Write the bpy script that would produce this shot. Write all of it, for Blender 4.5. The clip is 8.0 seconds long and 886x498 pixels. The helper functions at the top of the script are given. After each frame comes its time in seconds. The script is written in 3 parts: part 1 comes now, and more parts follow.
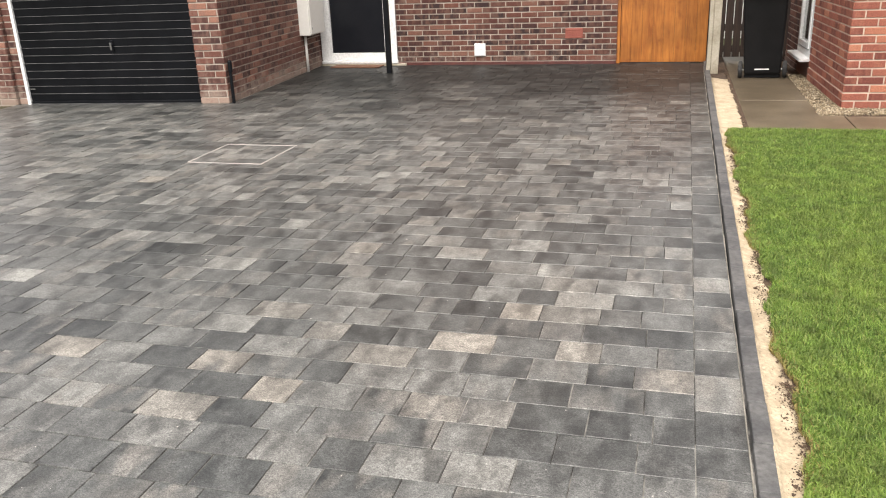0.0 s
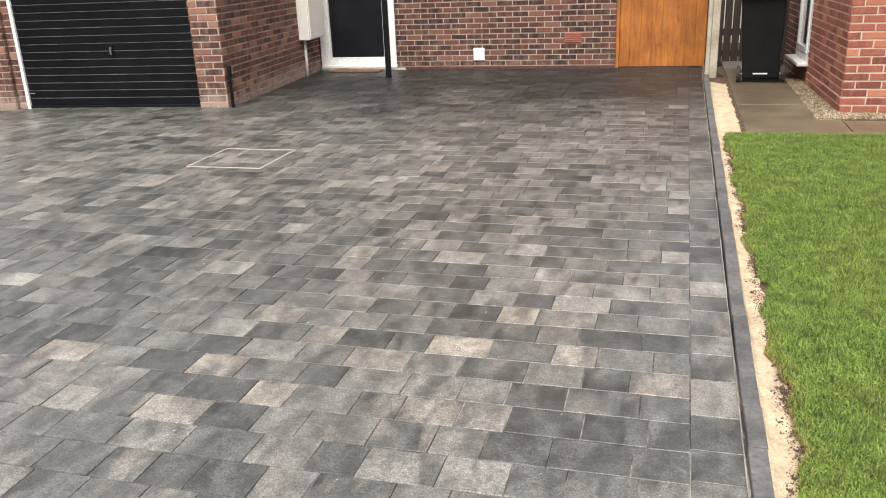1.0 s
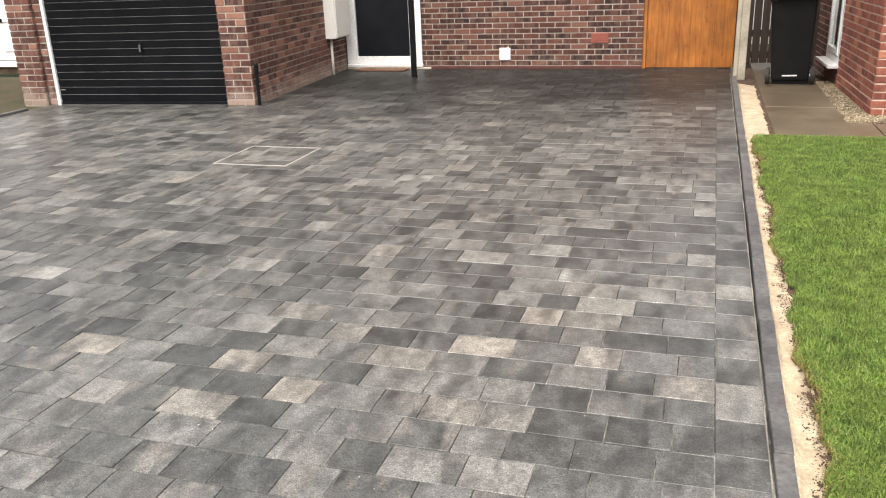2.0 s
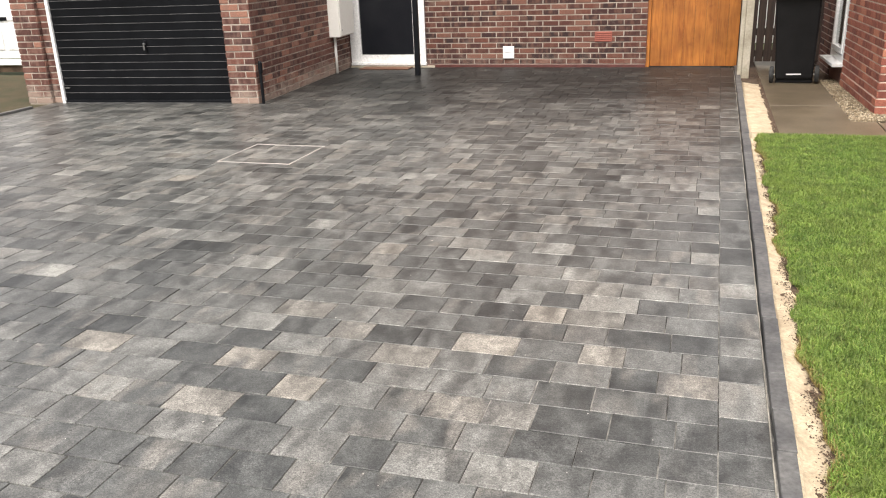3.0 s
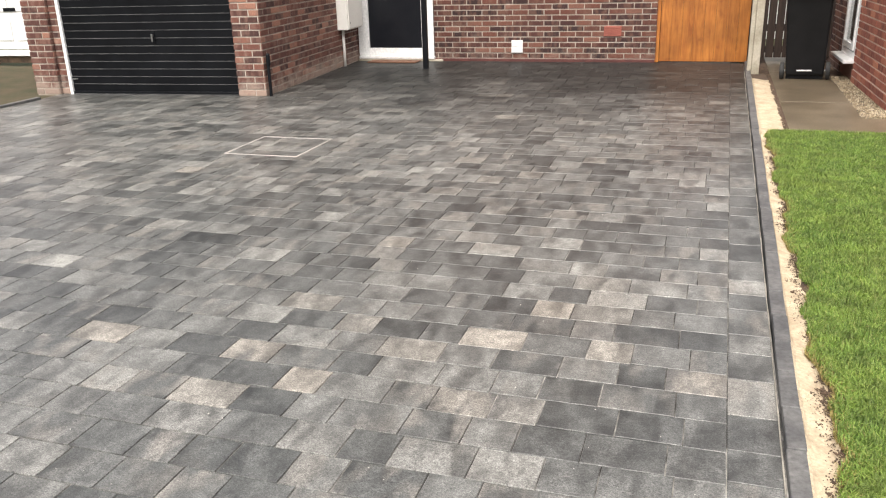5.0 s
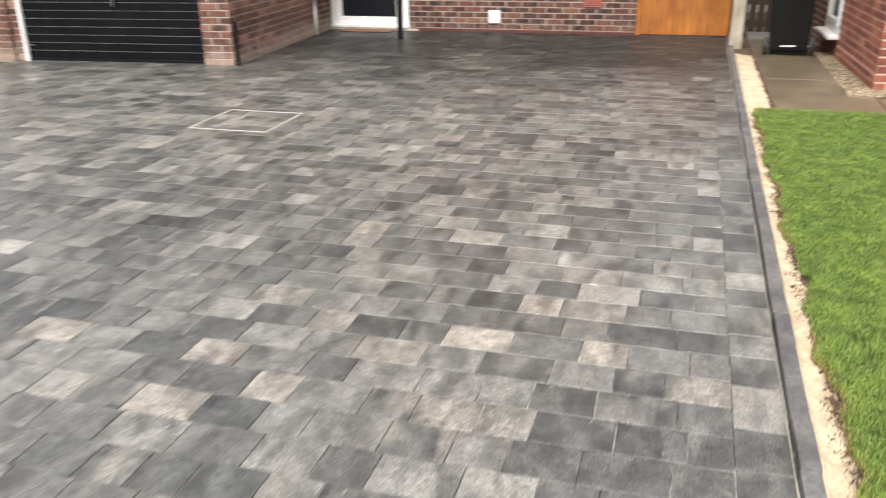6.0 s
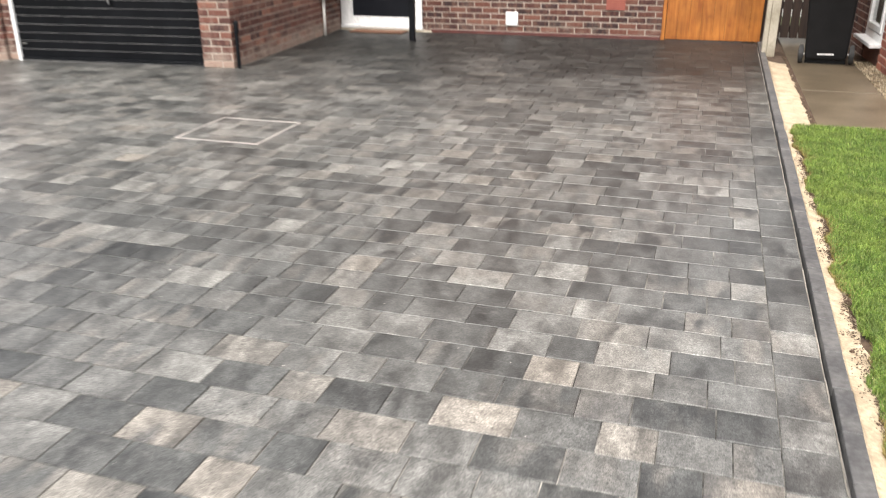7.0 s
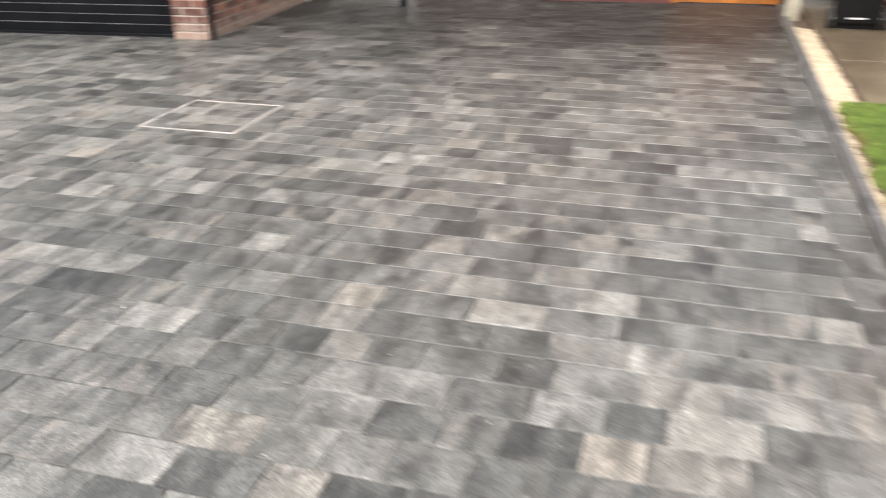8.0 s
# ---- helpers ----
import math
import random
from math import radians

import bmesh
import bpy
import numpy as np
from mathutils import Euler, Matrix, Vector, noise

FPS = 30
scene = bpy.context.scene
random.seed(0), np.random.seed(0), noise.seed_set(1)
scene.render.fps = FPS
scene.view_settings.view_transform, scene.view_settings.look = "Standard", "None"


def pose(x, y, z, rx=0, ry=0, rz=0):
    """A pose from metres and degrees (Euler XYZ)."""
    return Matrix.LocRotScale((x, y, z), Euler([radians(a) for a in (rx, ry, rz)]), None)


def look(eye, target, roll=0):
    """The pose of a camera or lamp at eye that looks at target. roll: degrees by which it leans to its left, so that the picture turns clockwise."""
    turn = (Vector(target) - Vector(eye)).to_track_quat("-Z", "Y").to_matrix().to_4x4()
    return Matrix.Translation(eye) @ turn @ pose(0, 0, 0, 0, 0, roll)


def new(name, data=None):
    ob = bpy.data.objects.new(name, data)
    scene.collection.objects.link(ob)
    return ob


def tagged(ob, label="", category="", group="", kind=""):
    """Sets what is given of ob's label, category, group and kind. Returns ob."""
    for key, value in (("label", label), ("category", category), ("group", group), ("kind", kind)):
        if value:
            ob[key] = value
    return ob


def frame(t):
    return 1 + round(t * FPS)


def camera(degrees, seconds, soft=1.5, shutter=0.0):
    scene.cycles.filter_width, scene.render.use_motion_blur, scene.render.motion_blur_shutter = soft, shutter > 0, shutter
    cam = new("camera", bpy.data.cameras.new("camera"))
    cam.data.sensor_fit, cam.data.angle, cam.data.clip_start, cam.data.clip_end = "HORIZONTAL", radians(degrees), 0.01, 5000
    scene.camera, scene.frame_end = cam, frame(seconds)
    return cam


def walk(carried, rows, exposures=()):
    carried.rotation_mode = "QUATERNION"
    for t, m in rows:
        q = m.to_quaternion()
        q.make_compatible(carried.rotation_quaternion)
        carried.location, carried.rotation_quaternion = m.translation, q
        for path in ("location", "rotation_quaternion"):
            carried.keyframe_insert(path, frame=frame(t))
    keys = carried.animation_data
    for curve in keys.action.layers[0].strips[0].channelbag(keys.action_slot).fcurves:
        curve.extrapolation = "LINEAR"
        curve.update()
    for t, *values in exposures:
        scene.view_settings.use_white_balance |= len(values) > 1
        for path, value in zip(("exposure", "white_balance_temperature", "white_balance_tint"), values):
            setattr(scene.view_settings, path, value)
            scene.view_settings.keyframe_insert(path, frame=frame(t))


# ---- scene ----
cam = camera(56.6, 8.0, soft=1.1, shutter=1.0)
PATH = [
    (0, (-0.135, -2.416, 1.527), (-0.655, -0.606, 0.853), -2.4),
    (0.5, (-0.134, -2.416, 1.53), (-0.655, -0.606, 0.857), -2.5),
    (1, (-0.118, -2.42, 1.531), (-0.639, -0.607, 0.866), -2.4),
    (1.5, (-0.115, -2.416, 1.531), (-0.659, -0.609, 0.87), -2.3),
    (2, (-0.125, -2.422, 1.53), (-0.699, -0.624, 0.866), -2.2),
    (3.5, (-0.126, -2.43, 1.53), (-0.707, -0.637, 0.862), -2.2),
    (4, (-0.129, -2.429, 1.53), (-0.701, -0.634, 0.858), -2.0),
    (4.5, (-0.132, -2.428, 1.527), (-0.721, -0.638, 0.86), -2.0),
    (5.8, (-0.206, -2.245, 1.508), (-0.781, -0.475, 0.775), -1.5),
    (6, (-0.261, -2.159, 1.514), (-0.782, -0.379, 0.765), -0.8),
    (6.2, (-0.3, -2.075, 1.499), (-0.789, -0.284, 0.756), -0.3),
    (6.5, (-0.326, -1.937, 1.494), (-0.844, -0.153, 0.754), -0.7),
    (6.8, (-0.324, -1.691, 1.478), (-0.897, 0.08, 0.747), -0.7),
    (7, (-0.343, -1.583, 1.487), (-0.903, 0.184, 0.735), -0.3),
    (7.2, (-0.379, -1.437, 1.436), (-0.903, 0.329, 0.656), -0.2),
    (7.5, (-0.473, -1.246, 1.451), (-0.919, 0.519, 0.622), -0.2),
    (7.7, (-0.554, -1.099, 1.477), (-0.99, 0.664, 0.64), -0.6),
    (8, (-0.665, -0.905, 1.448), (-1.187, 0.835, 0.613), -0.7),
]
EXPOSURE = [(0.0, 1.31, 6700, 11), (2.0, 1.33, 6700, 11), (4.5, 1.40, 6680, 11), (6.0, 1.47, 6640, 11), (7.0, 1.52, 6600, 11), (8.0, 1.57, 6540, 11)]
walk(cam, [(t, look(e, g, r)) for t, e, g, r in PATH], EXPOSURE)

# ---- world and light: overcast sky ----
world = bpy.data.worlds.new("overcast_sky")
scene.world = world
world.use_nodes = True
wn, wl = world.node_tree.nodes, world.node_tree.links
sky = wn.new("ShaderNodeTexSky")
sky.sky_type = "NISHITA"
sky.sun_disc = False
sky.sun_elevation, sky.sun_rotation = radians(61), radians(177)
sky.air_density, sky.dust_density, sky.ozone_density = 1.0, 6.0, 1.0
cloud_veil = wn.new("ShaderNodeHueSaturation")
cloud_veil.inputs["Saturation"].default_value = 0.35
wl.new(sky.outputs["Color"], cloud_veil.inputs["Color"])
wl.new(cloud_veil.outputs["Color"], wn["Background"].inputs["Color"])
wn["Background"].inputs["Strength"].default_value = 0.10
sun = new("sun", bpy.data.lights.new("sun", "SUN"))
sun.data.energy, sun.data.angle, sun.data.color = 1.5, radians(70), (1.0, 0.97, 0.92)
# a broad bright patch of cloud over the open side, beyond the garage drive
sun.matrix_world = look((0.3, -5.2, 9.4), (0, 0, 0))


# ---- materials ----
class Net:
    """A small helper that builds a node material."""

    def __init__(self, name, rough=0.8, metal=0.0):
        self.mat = bpy.data.materials.new(name)
        self.mat.use_nodes = True
        self.n, self.l = self.mat.node_tree.nodes, self.mat.node_tree.links
        self.out = self.n["Principled BSDF"]
        self.out.inputs["Roughness"].default_value = rough
        self.out.inputs["Metallic"].default_value = metal

    def put(self, socket, value):
        if hasattr(value, "links"):
            self.l.new(value, socket)
        else:
            socket.default_value = value

    def where(self, local=False):
        if local:
            return self.n.new("ShaderNodeTexCoord").outputs["Object"]
        return self.n.new("ShaderNodeNewGeometry").outputs["Position"]

    def vec(self, op, a, b):
        v = self.n.new("ShaderNodeVectorMath")
        v.operation = op
        self.put(v.inputs[0], a)
        self.put(v.inputs[1], b)
        return v.outputs["Vector"]

    def math(self, op, a, b=0.0, clamp=False):
        v = self.n.new("ShaderNodeMath")
        v.operation, v.use_clamp = op, clamp
        self.put(v.inputs[0], a)
        self.put(v.inputs[1], b)
        return v.outputs["Value"]

    def noise(self, at, scale, detail=4.0, rough=0.55, distort=0.0):
        t = self.n.new("ShaderNodeTexNoise")
        self.put(t.inputs["Vector"], at)
        t.inputs["Scale"].default_value, t.inputs["Detail"].default_value = scale, detail
        t.inputs["Roughness"].default_value, t.inputs["Distortion"].default_value = rough, distort
        return t.outputs["Fac"]

    def ramp(self, fac, *stops):
        r = self.n.new("ShaderNodeValToRGB")
        self.put(r.inputs["Fac"], fac)
        e = r.color_ramp.elements
        while len(e) < len(stops):
            e.new(0.5)
        for k, (p, c) in zip(e, stops):
            k.position = p
            k.color = (c, c, c, 1) if isinstance(c, (int, float)) else (*c, 1)
        return r.outputs["Color"]

    def mix(self, fac, a, b, kind="MIX"):
        m = self.n.new("ShaderNodeMix")
        m.data_type, m.blend_type = "RGBA", kind
        self.put(m.inputs["Factor"], fac)
        for s, v in ((m.inputs["A"], a), (m.inputs["B"], b)):
            self.put(s, (*v, 1) if isinstance(v, tuple) and len(v) == 3 else v)
        return m.outputs["Result"]

    def random(self, island):
        if island:
            return self.n.new("ShaderNodeNewGeometry").outputs["Random Per Island"]
        return self.n.new("ShaderNodeObjectInfo").outputs["Random"]

    def bump(self, height, strength=0.3, distance=0.004):
        b = self.n.new("ShaderNodeBump")
        b.inputs["Strength"].default_value, b.inputs["Distance"].default_value = strength, distance
        self.put(b.inputs["Height"], height)
        self.l.new(b.outputs["Normal"], self.out.inputs["Normal"])

    def done(self, colour=None, rough=None):
        if colour is not None:
            self.put(self.out.inputs["Base Color"], (*colour, 1) if isinstance(colour, tuple) else colour)
        if rough is not None:
            self.put(self.out.inputs["Roughness"], rough)
        return self.mat


def damp_and_shade(k):
    """Rain water in large irregular patches, with shade towards the house and sky sheen at the left painted in."""
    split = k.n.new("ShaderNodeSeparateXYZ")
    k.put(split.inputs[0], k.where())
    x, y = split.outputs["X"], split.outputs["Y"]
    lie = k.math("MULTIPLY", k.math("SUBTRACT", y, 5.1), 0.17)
    left_sheen = k.math("MULTIPLY", k.math("SUBTRACT", 5.2, y, True), 0.10)
    lie = k.math("ADD", lie, k.math("MULTIPLY", k.math("ADD", x, 1.9), left_sheen))
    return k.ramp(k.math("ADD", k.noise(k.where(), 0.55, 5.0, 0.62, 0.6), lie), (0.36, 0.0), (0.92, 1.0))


def paver_material(name, island, stops, patch=0.5, other=(0.190, 0.178, 0.158), damp=0.22):
    """Charcoal concrete with a blend of tones inside each piece; damp, with shade towards the house painted in."""
    k = Net(name, 0.5)
    r = k.random(island)
    at = k.vec("ADD", k.where(), k.vec("MULTIPLY", (37.0, 91.0, 13.0), k.mix(1.0, (0, 0, 0), r)))
    base = k.ramp(r, *stops)
    # soft bands of lighter and darker concrete inside a block, some long, some round
    soft = k.noise(k.vec("MULTIPLY", at, (1.7, 0.7, 1.0)), 6.0, 2.0, 0.5, 0.4)
    tone = k.mix(1.0, base, k.ramp(soft, (0.34, 0.60), (0.66, 1.46)), "MULTIPLY")
    # beige blotches with soft edges, in some of the blocks only
    pick = k.math("FRACT", k.math("MULTIPLY", r, 17.31))
    some = k.ramp(pick, (0.45, 0.0), (0.90, patch))
    blotch = k.ramp(k.noise(k.vec("MULTIPLY", k.vec("ADD", at, (5.0, 3.0, 1.0)), (1.5, 0.6, 1.0)), 7.0, 2.0, 0.5, 0.2), (0.46, 0.0), (0.62, 1.0))
    tone = k.mix(k.math("MULTIPLY", some, blotch), tone, other)
    # a worn, cloudy skin and coarse grit
    fine = k.noise(k.where(), 210.0, 3.0, 0.7)
    cloud = k.noise(at, 26.0, 6.0, 0.72, 0.3)
    tone = k.mix(1.0, tone, k.ramp(cloud, (0.34, 0.68), (0.66, 1.34)), "MULTIPLY")
    tone = k.mix(1.0, tone, k.ramp(fine, (0.34, 0.62), (0.66, 1.38)), "MULTIPLY")
    grain = k.noise(k.where(), 105.0, 3.0, 0.7)
    tone = k.mix(1.0, tone, k.ramp(grain, (0.34, 0.67), (0.66, 1.33)), "MULTIPLY")
    pits = k.ramp(k.noise(at, 75.0, 3.0, 0.6), (0.30, 0.45), (0.40, 1.0))
    tone = k.mix(1.0, tone, pits, "MULTIPLY")
    dust = k.ramp(k.noise(k.where(), 60.0, 6.0, 0.8), (0.60, 0.0), (0.74, 0.45))
    dust = k.math("MULTIPLY", dust, k.ramp(k.noise(k.where(), 1.1, 3.0, 0.6), (0.40, 0.25), (0.60, 1.0)))
    tone = k.mix(dust, tone, (0.27, 0.262, 0.245))
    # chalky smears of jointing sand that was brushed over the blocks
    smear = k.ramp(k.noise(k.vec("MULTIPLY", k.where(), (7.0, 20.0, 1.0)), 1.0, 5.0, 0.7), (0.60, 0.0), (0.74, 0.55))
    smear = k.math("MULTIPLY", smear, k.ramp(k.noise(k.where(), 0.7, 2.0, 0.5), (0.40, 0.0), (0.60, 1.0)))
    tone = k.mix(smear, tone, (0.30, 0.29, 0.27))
    k.bump(k.math("ADD", fine, k.math("MULTIPLY", cloud, 1.5)), 0.25, 0.0013)
    damp_shade = damp_and_shade(k)
    # darker towards the house: damp plus shade painted into the tone
    tone = k.mix(damp_shade, tone, k.mix(1.0, tone, (damp, damp * 1.02, damp * 1.02), "MULTIPLY"))
    k.put(k.out.inputs["Specular IOR Level"], k.ramp(damp_shade, (0.0, 0.62), (1.0, 0.22)))
    return k.done(tone, k.ramp(damp_shade, (0.0, 0.37), (1.0, 0.46)))


DARK = ((0.0, (0.051, 0.0525, 0.0500)), (0.3, (0.074, 0.0752, 0.0708)), (0.65, (0.095, 0.0955, 0.0895)), (0.88, (0.125, 0.1240, 0.115)), (1.0, (0.172, 0.1690, 0.155)))
LIGHT = ((0.0, (0.130, 0.125, 0.113)), (0.5, (0.155, 0.146, 0.129)), (1.0, (0.196, 0.179, 0.154)))
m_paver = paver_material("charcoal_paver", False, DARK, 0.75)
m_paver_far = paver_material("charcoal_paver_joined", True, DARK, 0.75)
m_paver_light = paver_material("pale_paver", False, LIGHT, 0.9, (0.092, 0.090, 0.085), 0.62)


def brick_material(name, island, stops, band, soot, salty=0.28, foot=0.25):
    k = Net(name, 0.86)
    r = k.random(island)
    here = k.where()
    at = k.vec("ADD", k.vec("MULTIPLY", here, (1.0, 1.0, 0.35)), k.vec("MULTIPLY", (23.0, 41.0, 7.0), k.mix(1.0, (0, 0, 0), r)))
    tone = k.ramp(r, *stops)
    stripes = k.ramp(k.noise(at, 15.0, 2.0, 0.5), (0.47, 0.0), (0.60, band))
    tone = k.mix(stripes, tone, soot)
    grit = k.noise(here, 120.0, 4.0, 0.7)
    tone = k.mix(1.0, tone, k.ramp(grit, (0.3, 0.62), (0.72, 1.35)), "MULTIPLY")
    # pale salts bloom above all in the lowest courses
    split = k.n.new("ShaderNodeSeparateXYZ")
    k.put(split.inputs[0], here)
    low = k.math("MULTIPLY", k.math("SUBTRACT", 0.30, split.outputs["Z"], True), foot)
    salt = k.ramp(k.math("ADD", k.noise(here, 6.0, 5.0, 0.7), low), (0.58, 0.0), (0.80, salty))
    tone = k.mix(salt, tone, (0.36, 0.29, 0.235))
    k.bump(grit, 0.5, 0.004)
    return k.done(tone)


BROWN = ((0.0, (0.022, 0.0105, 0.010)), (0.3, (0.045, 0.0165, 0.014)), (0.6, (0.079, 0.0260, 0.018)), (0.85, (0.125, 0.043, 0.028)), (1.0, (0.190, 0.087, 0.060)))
RED = ((0.0, (0.145, 0.042, 0.030)), (0.35, (0.225, 0.068, 0.046)), (0.8, (0.30, 0.098, 0.063)), (1.0, (0.42, 0.17, 0.10)))
PIER = ((0.0, (0.044, 0.019, 0.016)), (0.35, (0.084, 0.031, 0.023)), (0.75, (0.138, 0.052, 0.036)), (1.0, (0.29, 0.14, 0.095)))
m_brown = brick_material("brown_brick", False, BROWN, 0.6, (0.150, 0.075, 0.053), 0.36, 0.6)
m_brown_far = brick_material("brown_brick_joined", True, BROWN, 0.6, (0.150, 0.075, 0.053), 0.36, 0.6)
m_pier = brick_material("weathered_brick", False, PIER, 0.55, (0.19, 0.105, 0.08), 0.6, 1.2)
m_pier_far = brick_material("weathered_brick_joined", True, PIER, 0.55, (0.19, 0.105, 0.08), 0.6, 1.2)
m_red = brick_material("red_brick", False, RED, 0.3, (0.38, 0.16, 0.10), 0.08)
m_red_far = brick_material("red_brick_joined", True, RED, 0.3, (0.38, 0.16, 0.10), 0.08)


def plain(name, dark, pale, scale, rough=0.8, metal=0.0, grain=60.0, strength=0.25, distance=0.003, stretch=(1, 1, 1), cut=(0.32, 0.68), depth=(0.82, 1.15), gloss=0.5):
    """A surface with large stains and fine grain."""
    k = Net(name, rough, metal)
    at = k.vec("MULTIPLY", k.where(), stretch)
    big, small = k.noise(at, scale, 5.0, 0.6), k.noise(at, grain, 4.0, 0.7)
    tone = k.mix(k.ramp(big, (cut[0], 0.0), (cut[1], 1.0)), dark, pale)
    tone = k.mix(1.0, tone, k.ramp(small, (0.3, depth[0]), (0.7, depth[1])), "MULTIPLY")
    k.out.inputs["Specular IOR Level"].default_value = gloss
    k.bump(small, strength, distance)
    return k.done(tone)


m_mortar = plain("mortar", (0.30, 0.25, 0.205), (0.47, 0.41, 0.35), 5.0, 0.95, grain=140)
m_mortar_red = plain("pale_mortar", (0.44, 0.33, 0.26), (0.62, 0.50, 0.41), 5.0, 0.95, grain=140)
m_plain_wall = plain("plain_brickwork", (0.13, 0.065, 0.048), (0.20, 0.10, 0.07), 3.0, 0.9, grain=18)
m_plain_red = plain("plain_red_brickwork", (0.25, 0.09, 0.06), (0.33, 0.13, 0.08), 3.0, 0.9, grain=18)
k = Net("jointing_sand", 0.95)
grain = k.noise(k.where(), 90.0, 4.0, 0.7)
swept = k.ramp(k.noise(k.where(), 1.6, 5.0, 0.65), (0.44, 0.0), (0.68, 1.0))
tone = k.mix(swept, (0.060, 0.058, 0.053), (0.46, 0.44, 0.395))
tone = k.mix(1.0, tone, k.ramp(k.noise(k.where(), 13.0, 4.0, 0.7), (0.3, 0.35), (0.7, 1.3)), "MULTIPLY")
# the same damp and painted shade darken the joints by the house
tone = k.mix(damp_and_shade(k), tone, (0.030, 0.029, 0.027))
k.bump(grain, 0.4, 0.003)
m_joint = k.done(tone)
m_sand = plain("pale_haunching_mortar", (0.36, 0.28, 0.185), (0.58, 0.48, 0.335), 7.0, 0.95, grain=60, strength=0.9, distance=0.012, depth=(0.72, 1.15))
m_soil = plain("dark_soil", (0.040, 0.025, 0.016), (0.115, 0.074, 0.046), 12.0, 0.97, grain=70, strength=1.0, distance=0.01)
m_kerb = plain("charcoal_kerb", (0.050, 0.051, 0.053), (0.135, 0.132, 0.126), 4.0, 0.55, grain=40, depth=(0.6, 1.35))
m_kerb_sand = plain("grey_kerb_sand", (0.10, 0.093, 0.080), (0.40, 0.37, 0.315), 4.0, 0.95, grain=70, strength=0.6)
m_slab = plain("damp_concrete_slab", (0.076, 0.058, 0.036), (0.165, 0.130, 0.087), 2.2, 0.38, grain=55, depth=(0.66, 1.28))
m_ground = plain("earth", (0.06, 0.075, 0.03), (0.10, 0.11, 0.05), 0.6, 0.95, grain=20)
m_turf = plain("turf", (0.045, 0.075, 0.014), (0.095, 0.115, 0.030), 5.0, 0.95, grain=90, strength=0.8)
m_moss = plain("mossy_ground", (0.030, 0.032, 0.009), (0.066, 0.046, 0.022), 3.0, 0.95, grain=50, strength=0.8)
m_upvc = plain("white_upvc", (0.76, 0.76, 0.745), (0.83, 0.83, 0.82), 2.0, 0.32, grain=30, strength=0.02)
m_cream = plain("cream_plastic", (0.77, 0.75, 0.70), (0.83, 0.81, 0.76), 1.5, 0.45, grain=30, strength=0.01, depth=(0.96, 1.03))
m_black = plain("black_paint", (0.0045, 0.0050, 0.0062), (0.0078, 0.0086, 0.0104), 4.0, 0.42, grain=60, strength=0.05, gloss=0.14)
m_gloss = plain("black_door_skin", (0.006, 0.007, 0.010), (0.010, 0.011, 0.014), 4.0, 0.35, grain=60, strength=0.03, gloss=0.3)
m_bin = plain("black_bin_plastic", (0.0075, 0.0077, 0.0085), (0.012, 0.0122, 0.013), 5.0, 0.45, grain=160, strength=0.12, gloss=0.2)
m_tyre = plain("rubber", (0.020, 0.020, 0.020), (0.04, 0.04, 0.038), 9.0, 0.8, grain=90)
m_rim = plain("pale_rim", (0.34, 0.33, 0.31), (0.60, 0.54, 0.50), 4.0, 0.6, 0.2, grain=80, strength=0.1)
m_steel = plain("galvanised_steel", (0.42, 0.42, 0.41), (0.60, 0.60, 0.58), 14.0, 0.38, 0.8, grain=80, strength=0.1)
m_chrome = plain("handle_metal", (0.25, 0.25, 0.25), (0.36, 0.36, 0.36), 14.0, 0.3, 0.9, grain=80, strength=0.05)
m_concrete = plain("old_concrete", (0.32, 0.285, 0.21), (0.52, 0.47, 0.38), 4.0, 0.9, grain=60, strength=0.6)
m_tile = plain("red_clay_tile", (0.065, 0.019, 0.016), (0.11, 0.034, 0.027), 8.0, 0.6, grain=60)
m_mat = plain("coir_mat", (0.11, 0.052, 0.03), (0.16, 0.078, 0.045), 10.0, 0.95, grain=200, strength=0.8)
m_air = plain("red_air_brick", (0.25, 0.075, 0.055), (0.34, 0.11, 0.08), 8.0, 0.85, grain=90)
m_fence = plain("dark_stained_wood", (0.018, 0.010, 0.007), (0.042, 0.024, 0.015), 5.0, 0.7, grain=40, stretch=(8, 8, 0.7))
m_gap_backdrop = plain("pale_render", (0.72, 0.72, 0.70), (0.80, 0.80, 0.78), 1.0, 0.9, grain=30)
# grey for the painted rib glints and for the strip under the door
m_glint_seal = plain("dusty_black_paint", (0.02, 0.02, 0.02), (0.10, 0.10, 0.098), 6.0, 0.6, grain=60)
m_roof = plain("felt_roof", (0.06, 0.06, 0.06), (0.10, 0.10, 0.095), 2.0, 0.9, grain=40)

k = Net("orange_stained_boards", 0.42)
at = k.vec("MULTIPLY", k.where(), (6.0, 6.0, 0.5))
at = k.vec("ADD", at, k.vec("MULTIPLY", (19.0, 3.0, 11.0), k.mix(1.0, (0, 0, 0), k.random(False))))
grain = k.noise(at, 3.4, 5.0, 0.62, 1.4)
knots = k.ramp(k.noise(k.where(), 7.0, 2.0, 0.5), (0.62, 0.0), (0.78, 0.6))
tone = k.mix(k.ramp(grain, (0.3, 0.0), (0.7, 1.0)), (0.27, 0.080, 0.014), (0.47, 0.178, 0.034))
tone = k.mix(knots, tone, (0.19, 0.05, 0.009))
# weather stains in broad uneven blotches
tone = k.mix(1.0, tone, k.ramp(k.noise(k.where(), 2.4, 4.0, 0.6), (0.30, 0.66), (0.62, 1.10)), "MULTIPLY")
k.bump(grain, 0.2, 0.003)
m_board = k.done(tone)

k = Net("window_glass", 0.03)
